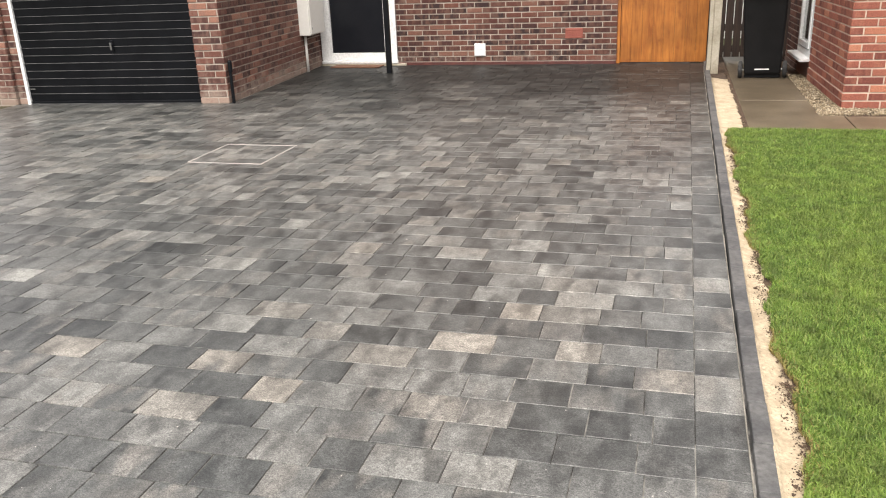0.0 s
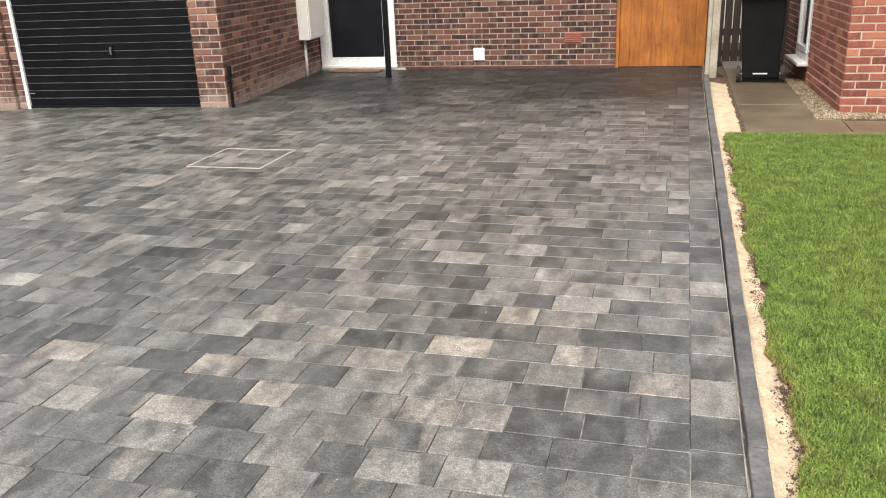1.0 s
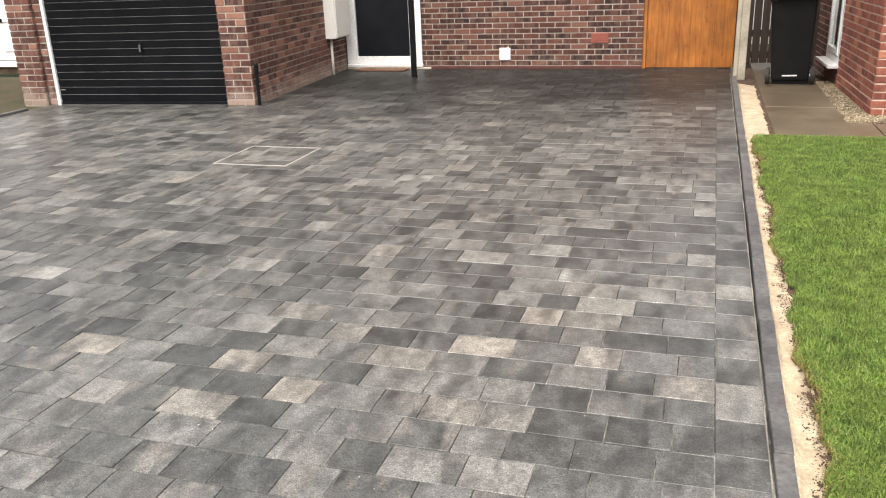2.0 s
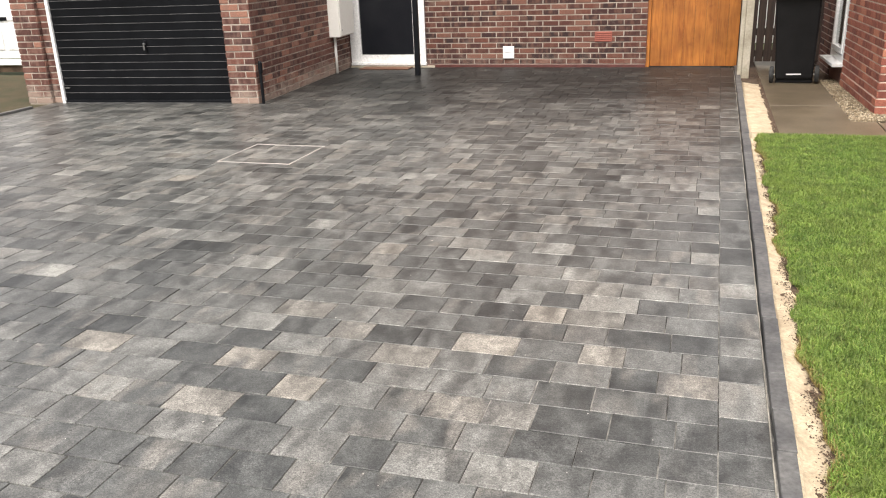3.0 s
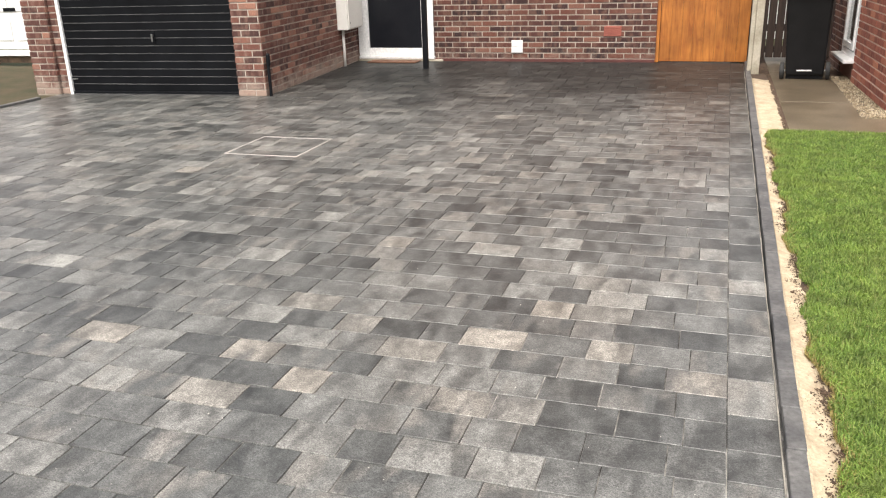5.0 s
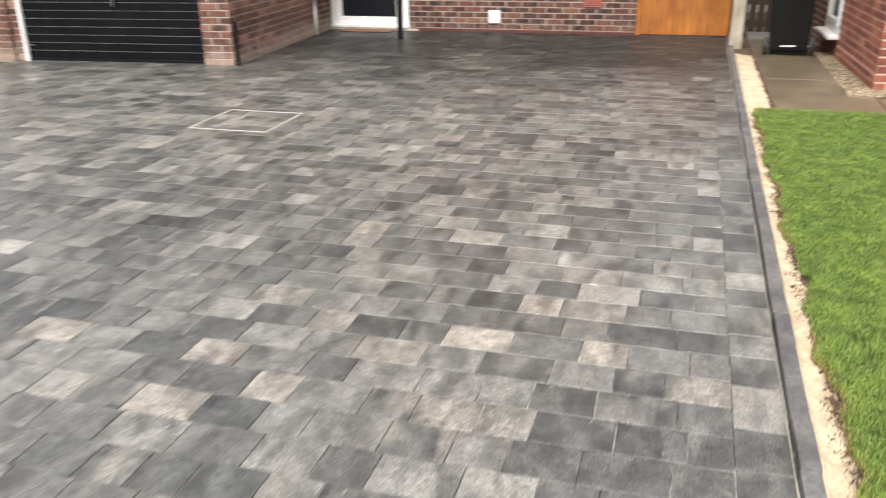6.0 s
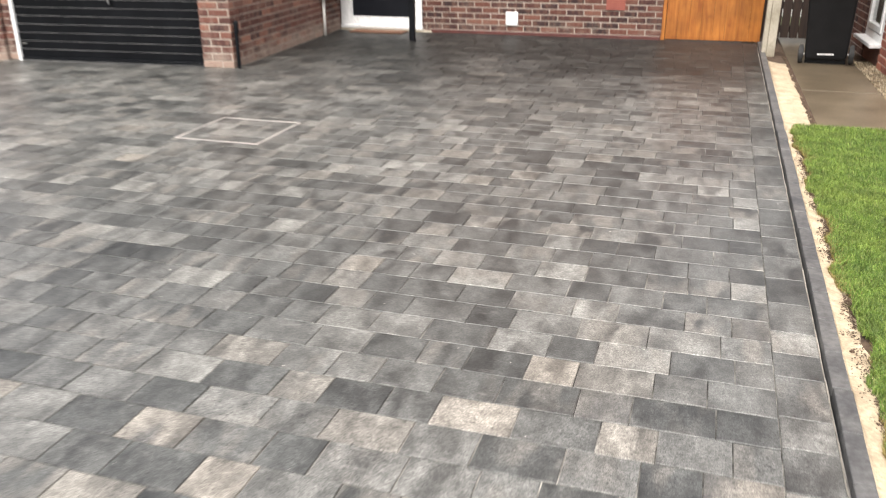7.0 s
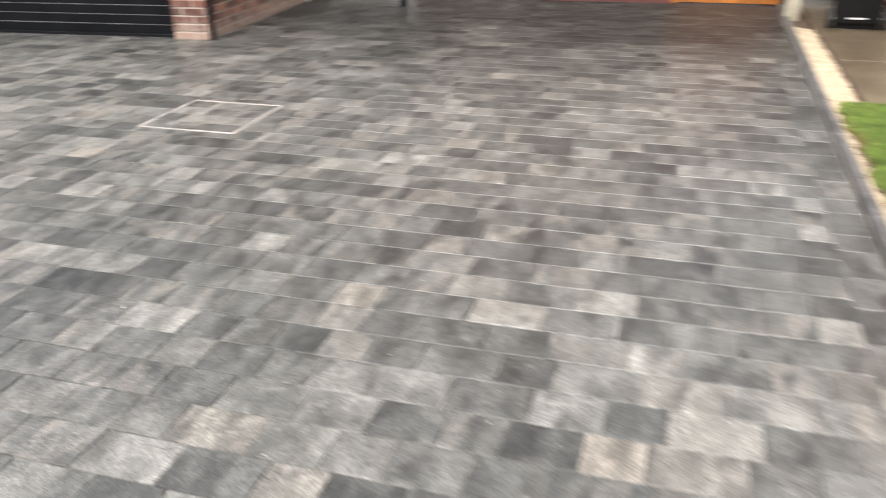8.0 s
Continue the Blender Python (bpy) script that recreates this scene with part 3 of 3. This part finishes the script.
low = thing("slatted_fence", pose(0.22, 9.66, 0), "dark fence panel beside the gate", "fence")
part("slat", boxes((0.03, 0.16, 0.0, 0.02, 0.05, 1.75), bevel=0.003), m_fence, low)

# ---- wheeled bin ----
BIN = pose(0.885, 8.28, 0.0, 0, -1.6, -6)
wb = thing("wheelie_bin", BIN, "black plastic wheeled bin with a white label bar, lid shut", "wheelie bin")
bm = bmesh.new()
box(bm, -0.29, 0.29, -0.36, 0.30, 0.045, 0.98, 0.03, 3)
for vv in bm.verts:
    s = (vv.co.z - 0.045) / 0.935
    vv.co.x *= 0.70 + 0.14 * s
    vv.co.y = vv.co.y * (0.62 + 0.38 * s) - 0.02
part("body", bm, m_bin, wb, "tapered black plastic body")
part("rim", boxes((-0.255, 0.255, -0.40, 0.31, 0.955, 0.995), bevel=0.01), m_bin, wb)
part("lid", boxes((-0.26, 0.26, -0.39, 0.33, 0.997, 1.06), bevel=0.025), m_bin, wb, smooth=False)
bm = bmesh.new()
tube(bm, (-0.23, -0.43, 0.98), (0.23, -0.43, 0.98), 0.015)
for xx in (-0.2, 0.2):
    box(bm, xx - 0.012, xx + 0.012, -0.44, -0.38, 0.955, 0.99, 0.003)
part("handle", bm, m_bin, wb)
bm = bmesh.new()
tube(bm, (-0.27, -0.20, 0.10), (0.27, -0.20, 0.10), 0.011)
part("axle", bm, m_steel, wb, "dull steel axle")
for xx in (-0.245, 0.245):
    bm = bmesh.new()
    tube(bm, (xx - 0.022, -0.20, 0.10), (xx + 0.022, -0.20, 0.10), 0.10, 26, 0.008)
    w = part("wheel", bm, m_tyre, wb, "black rubber wheel")
    bm = bmesh.new()
    tube(bm, (xx - 0.026, -0.20, 0.10), (xx + 0.026, -0.20, 0.10), 0.05, 20, 0.004)
    part("hub", bm, m_bin, w)
part("label_bar", boxes((-0.085, 0.075, -0.262, -0.256, 0.10, 0.115), bevel=0), m_upvc, wb, "white bar of unreadable print", m=pose(0, 0.006, 0))
part("foot", boxes((-0.2, 0.2, -0.2, 0.14, 0.0, 0.045), bevel=0.006), m_bin, wb)

# ---- passage window ----
win = tagged(new("window_1"), "tall white plastic window in the passage wall", "window", kind="structure")
win.matrix_basis = SIDE @ pose(0, FL + 0.85, 0, 0, 0, -90)
L = 0.84
part("window_frame", boxes((0.0, 0.07, 0.0, 0.08, 0.245, 2.1), (L - 0.07, L, 0.0, 0.08, 0.245, 2.1), (0.071, L - 0.071, 0.0, 0.08, 0.245, 0.32), (0.071, L - 0.071, 0.0, 0.08, 2.03, 2.1), bevel=0.005), m_upvc, win)
part("window_sash", boxes((0.085, 0.145, -0.012, 0.06, 0.335, 2.02), (L - 0.145, L - 0.085, -0.012, 0.06, 0.335, 2.02), (0.146, L - 0.146, -0.012, 0.06, 0.335, 0.40), (0.146, L - 0.146, -0.012, 0.06, 1.96, 2.02), bevel=0.005), m_upvc, win)
part("pane", boxes((0.14, L - 0.14, 0.02, 0.028, 0.39, 1.97), bevel=0), m_glass, win)
# dark sheet stands in for the shade of the room behind the glass
part("room_behind", boxes((0.0, L, 0.20, 0.22, 0.24, 2.1), bevel=0), m_fence, win)
part("window_sill", boxes((-0.03, L + 0.03, -0.11, 0.08, 0.205, 0.243), bevel=0.006), m_upvc, win)

# ---- neighbour's white door beyond the garage ----
NB = pose(-12.6, 8.95, 0, 0, 0, 4.5)
tagged(part("wall_neighbour", boxes((-2.0, 0.55, 0.0, 0.2, -0.1, 2.6), (1.66, 2.3, 0.0, 0.2, -0.1, 2.6), (0.551, 1.659, 0.0, 0.2, 2.1, 2.6), bevel=0), m_plain_wall, m=NB), "plain brick wall of the neighbouring house", "wall", kind="structure")
nd = thing("neighbour_door", NB, "white panelled plastic door with a black letter plate", "front door")
part("leaf", boxes((0.60, 1.60, 0.03, 0.08, 0.18, 2.05), bevel=0.004), m_upvc, nd)
for zz in (0.32, 0.80, 1.28):
    part("panel", boxes((0.72, 1.06, 0.014, 0.028, zz, zz + 0.38), bevel=0.012), m_upvc, nd)
    part("panel", boxes((1.14, 1.48, 0.014, 0.028, zz, zz + 0.38), bevel=0.012), m_upvc, nd)
part("sill", boxes((0.53, 1.68, -0.05, 0.09, 0.07, 0.16), bevel=0.01), m_upvc, nd)
part("letter_plate", boxes((0.98, 1.22, 0.008, 0.028, 0.80, 0.86), bevel=0.004), m_black, nd, "black letter plate")
part("base", boxes((0.55, 1.66, 0.0, 0.1, -0.05, 0.068), bevel=0), m_soil, nd, "dark step face below the sill")

# ---- kerb blocks along the drive ----
kerb = tagged(new("kerb"), "raised edging of small charcoal kerb blocks", "kerb", kind="structure")
kerb.matrix_basis = EDGE
y, rnd = -5.234, random.Random(11)
bm = boxes((0.0, 0.060, 0.0, 0.2595, -0.1, 0.03), bevel=0.004)
km = bpy.data.meshes.new("kerb_block")
bm.to_mesh(km)
bm.free()
km.materials.append(m_kerb)
while y < 9.3:
    ob = part("kerb_block", km, None, kerb)
    ob.location = (0.174 + rnd.uniform(-0.002, 0.002), y, rnd.uniform(-0.002, 0.002))
    ob.rotation_euler = (rnd.uniform(-0.006, 0.006), 0, rnd.uniform(-0.005, 0.005))
    y += 0.262
verts, faces = [], []
for j in range(480):
    y = -5.2 + j * 0.03
    lift = 0.0035 * noise.noise(Vector((y * 6.0, 1.0, 2.0))) + 0.002 * noise.noise(Vector((y * 31.0, 4.0, 2.0)))
    for x, z in ((0.1615, -0.03), (0.1625, -0.0015 + lift), (0.1675 + 0.5 * lift, -0.001 + lift), (0.1705 + 0.6 * lift, -0.03)):
        verts.append((x, y, z))
for j in range(479):
    for i in range(3):
        a = j * 4 + i
        faces.append((a, a + 1, a + 5, a + 4))
part("kerb_joint_fill", mesh_of("kerb_joint_fill", verts, faces, m_kerb_sand), None, kerb, "crumbly pale sand joint along the kerb")
lk = tagged(new("kerb_left"), "low charcoal edging beside the mossy strip", "kerb", kind="structure")
lk.matrix_basis = pose(-7.92, 0, 0, 0, 0, -0.5)
y = -5.2
while y < 5.5:
    ob = part("kerb_block", km, None, lk)
    ob.location = (0, y, -0.002)
    y += 0.262

# ---- recessed manhole cover ----
mh = thing("manhole_cover", pose(-3.625, 3.735, 0), "square recessed inspection cover filled with paving, thin pale metal rim", "manhole cover")
H = 0.337
part("rim", boxes((-H, H, -H, -H + 0.008, -0.03, 0.0035), (-H, H, H - 0.008, H, -0.03, 0.0035), (-H, -H + 0.013, -H + 0.009, H - 0.009, -0.03, 0.0035), (H - 0.013, H, -H + 0.009, H - 0.009, -0.03, 0.0035), bevel=0.001), m_rim, mh, "thin pale metal rim")
part("bed", boxes((-H + 0.012, H - 0.012, -H + 0.012, H - 0.012, -0.03, -0.007), bevel=0), m_joint, mh)

# ---- paving ----
PITCH, Y0 = 0.175, -0.375
paving = tagged(new("paving"), "block paving of mottled charcoal and grey concrete blocks in rows, damp", "paving", kind="structure")
pav_me = {}


def paver_verts(w, d, h0=0.03):
    """A block with its top at 0 and chamfered top edges."""
    c, a, b = 0.0014, w / 2, d / 2
    ring = lambda x, y, z: [(-x, -y, z), (x, -y, z), (x, y, z), (-x, y, z)]
    v = ring(a - c, b - c, 0) + ring(a, b, -0.0016) + ring(a, b, -h0)
    f = [(0, 1, 2, 3)] + [(i, i + 4, (i + 1) % 4 + 4, (i + 1) % 4) for i in range(4)] + [(i + 4, i + 8, (i + 1) % 4 + 8, (i + 1) % 4 + 4) for i in range(4)]
    return v, f


def paver_mesh(w, d, mat):
    key = (round(w, 3), round(d, 3), mat.name)
    if key not in pav_me:
        me = mesh_of("paver", *paver_verts(w, d), mat)
        pav_me[key] = me
    return pav_me[key]


# blocks of three lengths, small, medium and large; a row starts at the edging course with a cut block.
# Rows near the street end follow this laying plan (the cut, then the blocks leftwards; small letters are pale blocks)
BLOCK = {"S": 0.175, "M": 0.2185, "L": 0.262}
PLAN = {-1: (0.175, "LLSLSMS"), 0: (0.150, "MSMLSMLL"), 1: (0.179, "LMSMLSMl"), 2: (0.136, "MLsmSLsLM"), 3: (0.172, "LMSMLSLmL"),
        4: (-0.218, "SMLMlMLML"), 5: (0.138, "MsLlSMsLL"), 6: (0.188, "LsLMMSMl"), 7: (0.218, "SlsMSMMLM"), 8: (0.130, "MLSMLMMSM"),
        9: (0.179, "LlLSLSSS"), 10: (-0.140, "SLSLMLSs"), 11: (0.236, "SMSLLSSs"), 12: (0.143, "SSLMLM")}
# pale blocks further off: row, left end, width
PALE = ((15, -1.45, 0.175), (17, -1.92, 0.219), (18, -2.66, 0.175), (19, -1.67, 0.175), (20, -1.42, 0.175), (22, -1.99, 0.219), (23, -1.03, 0.175), (24, -0.81, 0.219),
        (28, -1.03, 0.219), (28, -6.14, 0.262), (31, -1.30, 0.262), (32, -2.15, 0.262), (32, -1.49, 0.219), (33, -3.30, 0.219), (33, -3.52, 0.219), (36, -0.60, 0.219),
        (36, -0.82, 0.219), (38, -0.16, 0.175), (39, -2.64, 0.219), (39, -2.42, 0.175), (22, -4.58, 0.262), (13, -4.73, 0.262), (18, -4.02, 0.175), (3, -2.73, 0.262))
GAP = 0.0042
joined_v, joined_f = [], []
rnd = random.Random(21)


def add_paver(x0, x1, y0, y1, near, pale):
    w, d = x1 - x0 - GAP, y1 - y0 - GAP
    if w < 0.02 or d < 0.02:
        return
    cx, cy = (x0 + x1) / 2, (y0 + y1) / 2
    turn = pose(cx, cy, rnd.uniform(-0.0016, 0.0008), rnd.uniform(-0.28, 0.28), rnd.uniform(-0.28, 0.28), rnd.uniform(-0.35, 0.35))
    if near or pale:
        ob = part("paver", paver_mesh(w, d, m_paver_light if pale else m_paver), None, paving, m=turn)
    else:
        n = len(joined_v)
        v, f = paver_verts(w, d)
        joined_v.extend(tuple(turn @ Vector(q)) for q in v)
        joined_f.extend(tuple(i + n for i in q) for q in f)


def fill(a, b, plan, y0, y1):
    """Blocks from b leftwards to a: first those of the plan, then mixed ones."""
    x = b
    while x - a > 0.02:
        w, pale = plan.pop(0) if plan else (BLOCK[rnd.choice("SSMML")], False)
        if x - a - w < 0.115:
            w = x - a if x - a < 0.30 else (x - a) / 2
        near = -0.9 < y0 < 2.6 and x > -2.35
        add_paver(max(x - w, a), x, y0, y1, near, pale)
        x -= w


def row_end_left(y):
    """Where a row meets the garage, the flank or the left kerb."""
    if y < 6.5:
        return -7.85
    return -5.05 - 0.079 * (y - 6.18)


for r in range(-27, 58):
    y0, y1 = Y0 + r * PITCH, Y0 + (r + 1) * PITCH
    if y1 > 9.56:
        y1 = 9.56
    a, b = row_end_left(y1), 0.0073 * (y0 + 0.09) - 0.006
    keep = sorted([p for p in PALE if p[0] == r], key=lambda p: -p[1])
    spans = [(p[1], p[1] + p[2], True) for p in keep]
    if -3.625 - H - 0.1 > a and y1 > 3.735 - H + 0.02 and y0 < 3.735 + H - 0.02:
        spans.append((-3.625 - H - 0.002, -3.625 + H + 0.002, None))
        spans.sort(key=lambda s: -s[1])
    cut, row = PLAN.get(r, (rnd.choice((0.13, 0.15, 0.18, 0.22, 0.24)), ""))
    plan = [(abs(cut), cut < 0)] + [(BLOCK[c.upper()], c.islower()) for c in row]
    x = b
    for s0, s1, pale in spans:
        if pale and x - s1 < 0.11:
            s1 = x
        fill(s1, x, plan, y0, y1)
        if pale:
            add_paver(s0, min(s1, b), y0, y1, True, True)
        elif y0 < 3.735 - H - 0.03:
            fill(s0, s1, [], y0, 3.735 - H)
        elif y1 > 3.735 + H + 0.03:
            fill(s0, s1, [], 3.735 + H, y1)
        x = s0
    fill(a, x, plan, y0, y1)
# blocks inside the cover
for i in range(4):
    y0 = 3.735 - H + 0.013 + i * 0.162
    x = -3.625 - H + 0.013
    for w in ((0.21, 0.176, 0.262), (0.14, 0.262, 0.246), (0.246, 0.176, 0.226), (0.176, 0.262, 0.21))[i]:
        add_paver(x, x + w, y0, y0 + 0.162, False, False)
        x += w
# edging course along the kerb
y, course = -5.12, list("SMLMSLSSLLL")
while y < 9.2:
    l = BLOCK[course.pop(0) if y > -0.2 and course else rnd.choice("SML")]
    if y < -0.18 < y + l + 0.1:
        l = -0.18 - y
    c0 = EDGE @ Vector((0.0, y + l / 2, 0))
    ob = part("edging_paver", paver_mesh(0.160, l - GAP, m_paver), None, paving, m=pose(c0.x + 0.0818, c0.y, rnd.uniform(-0.001, 0.001), 0, 0, -0.42))
    y += l
far_me = mesh_of("paving_blocks", joined_v, joined_f, m_paver_far)
far = part("paving_blocks", far_me, None, paving, "mottled charcoal paving blocks")
far["kind"] = "stuff"

for job in jobs:
    lay_bricks(*job)

# ---- clods on the mortar strip ----
def clod_mesh(name, spots, mat, seed, squash=0.6):
    g = np.random.default_rng(seed)
    bm = bmesh.new()
    bmesh.ops.create_icosphere(bm, subdivisions=1, radius=1.0)
    bv = np.array([v.co[:] for v in bm.verts])
    bf = np.array([[v.index for v in f.verts] for f in bm.faces])
    bm.free()
    n = len(spots)
    s = np.asarray(spots)
    vv = bv[None] * (1 + g.uniform(-0.28, 0.28, (n, len(bv), 1)))
    ang = g.uniform(0, 6.28, n)
    c, sn = np.cos(ang)[:, None], np.sin(ang)[:, None]
    el = g.uniform(0.7, 1.4, (n, 1))
    x, y = vv[:, :, 0] * el, vv[:, :, 1] / el
    out = np.stack([c * x - sn * y, sn * x + c * y, vv[:, :, 2] * squash], 2) * s[:, None, 3:4] + s[:, None, :3]
    faces = (bf[None] + (np.arange(n) * len(bv))[:, None, None]).reshape(-1, 3)
    me = bpy.data.meshes.new(name)
    me.from_pydata(out.reshape(-1, 3).tolist(), [], faces.tolist())
    me.materials.append(mat)
    me.update()
    return me


g = np.random.default_rng(3)
spots = []
for i in range(5200):
    y = g.uniform(-1.5, 5.0)
    edge = g.random() ** 0.35
    x = 0.225 + 0.11 * edge + 0.01 * math.sin(y * 7)
    if noise.noise(Vector((y * 2.2, 4.0, 0))) + 0.35 * edge < 0.17:
        continue
    spots.append((x, y, 0.004 - 0.012 * edge, g.uniform(0.0012, 0.0036) + 0.006 * (g.random() > 0.98)))
for i in range(3400):
    y = g.uniform(-1.6, 5.0)
    # soil shows in broken lumps where the turf was cut
    if noise.noise(Vector((y * 3.1, 9.0, 0))) + 0.4 * noise.noise(Vector((y * 11.0, 3.0, 0))) < 0.02:
        continue
    spots.append((0.328 + 0.013 * g.standard_normal() + 0.008 * math.sin(y * 5.1), y, -0.008 + 0.008 * g.random(), g.uniform(0.0015, 0.0055)))
for i in range(900):
    y = g.uniform(5.05, 8.5)
    spots.append((0.502 - 0.035 * g.random() ** 1.5 * (1 + noise.noise(Vector((y * 5, 1, 0)))) + 0.01, y, -0.004, g.uniform(0.004, 0.012)))
tagged(part("soil_crumbs", clod_mesh("soil_crumbs", spots, m_soil, 4), None), "dark soil crumbs scattered along the mortar strip", "soil", kind="stuff")

spots = []
while len(spots) < 9000:
    if g.random() < 0.6:
        x, y = g.uniform(1.165, 1.43), g.uniform(5.72, 8.3)
    else:
        x, y = g.uniform(1.2, 3.0), g.uniform(5.73, 6.08) + 0.02
    spots.append((x, y, g.uniform(-0.003, 0.012), g.uniform(0.004, 0.0095)))
tagged(part("gravel", clod_mesh("gravel", spots, m_gravel, 5, 0.75), None), "buff pea gravel along the foot of the red wall", "gravel", kind="stuff")


spots = []
for i in range(420):
    spots.append((g.uniform(-5.5, 0.15), g.uniform(-1.2, 7.5), 0.001, 0.0015 + 0.003 * g.random() ** 5))
m_grit = plain("pale_grit", (0.42, 0.40, 0.36), (0.62, 0.60, 0.55), 9.0, 0.9)
tagged(part("grit", clod_mesh("grit", spots, m_grit, 6), None), "pale grains of grit scattered on the paving", "grit", kind="stuff")

# ---- lawn ----
def blades(name, count, region, seed, tall=(0.013, 0.034), wide=0.0017, mat=m_grass):
    """A mat of bent grass blades; each one is its own island."""
    g = np.random.default_rng(seed)
    p = region(g, count)
    n = len(p)
    ang, lean = g.uniform(0, 6.283, n), g.uniform(0.15, 1.1, n)
    h = g.uniform(*tall, n)
    w = wide * g.uniform(0.7, 1.5, n)
    d = np.stack([np.cos(ang), np.sin(ang)], 1)
    s = np.stack([-d[:, 1], d[:, 0]], 1)
    base = np.c_[p, np.full(n, -0.006)]
    mid = base + np.c_[d * (h * lean * 0.3)[:, None], h * 0.62]
    tip = base + np.c_[d * (h * lean)[:, None], h * (1.0 - 0.25 * lean)]
    off = np.c_[s * w[:, None], np.zeros(n)]
    v = np.stack([base - off, base + off, mid + off * 0.8, mid - off * 0.8, tip], 1).reshape(-1, 3)
    i = np.arange(n)[:, None] * 5
    quads, tris = i + np.array([[0, 1, 2, 3]]), i + np.array([[3, 2, 4]])
    me = bpy.data.meshes.new(name)
    me.from_pydata(v.tolist(), [], quads.tolist() + tris.tolist())
    me.materials.append(mat)
    me.update()
    return me


def ragged(y):
    return 0.324 + 0.020 * np.sin(y * 5.1) + 0.014 * np.sin(y * 13.7 + 1) + 0.008 * np.sin(y * 31.0)


def lawn_region(g, count):
    y = -1.6 + 6.68 * g.random(count) ** 0.9
    reach = 1.0 + 0.28 * (y + 1.6)
    x = ragged(y) + 0.03 * g.random(count) ** 2 + g.random(count) ** 1.1 * reach
    end = 5.075 + 0.02 * np.sin(x * 9)
    return np.stack([x, np.minimum(y, end)], 1)


def lawn_margin(g, count):
    x, y = g.uniform(0.33, 5.0, count), g.uniform(-5.0, 5.05, count)
    keep = (x > ragged(y)) & ((y < -1.5) | (x > ragged(y) + 0.9 + 0.28 * (y + 1.6)))
    return np.stack([x, y], 1)[keep]


def straw_region(g, count):
    y = g.uniform(-1.5, 5.0, count)
    x = ragged(y) - 0.004 + 0.06 * g.random(count) ** 2
    return np.stack([x, y], 1)[np.sin(y * 3.3) + 0.6 * np.sin(y * 8.7 + 2) > g.uniform(-0.6, 1.2, count)]


tagged(part("dry_grass", blades("dry_grass", 9000, straw_region, 12, tall=(0.01, 0.03), mat=m_straw), None), "dry yellow-brown grass along the cut edge of the lawn", "dry grass", kind="stuff")
tagged(part("lawn_margin", blades("lawn_margin", 110000, lawn_margin, 9, wide=0.004), None), "mown green lawn further from the drive", "lawn", kind="stuff")
tagged(part("lawn", blades("lawn", 520000, lawn_region, 8, tall=(0.014, 0.036), wide=0.00125), None), "mown green lawn with a ragged edge and paler patches", "lawn", kind="stuff")
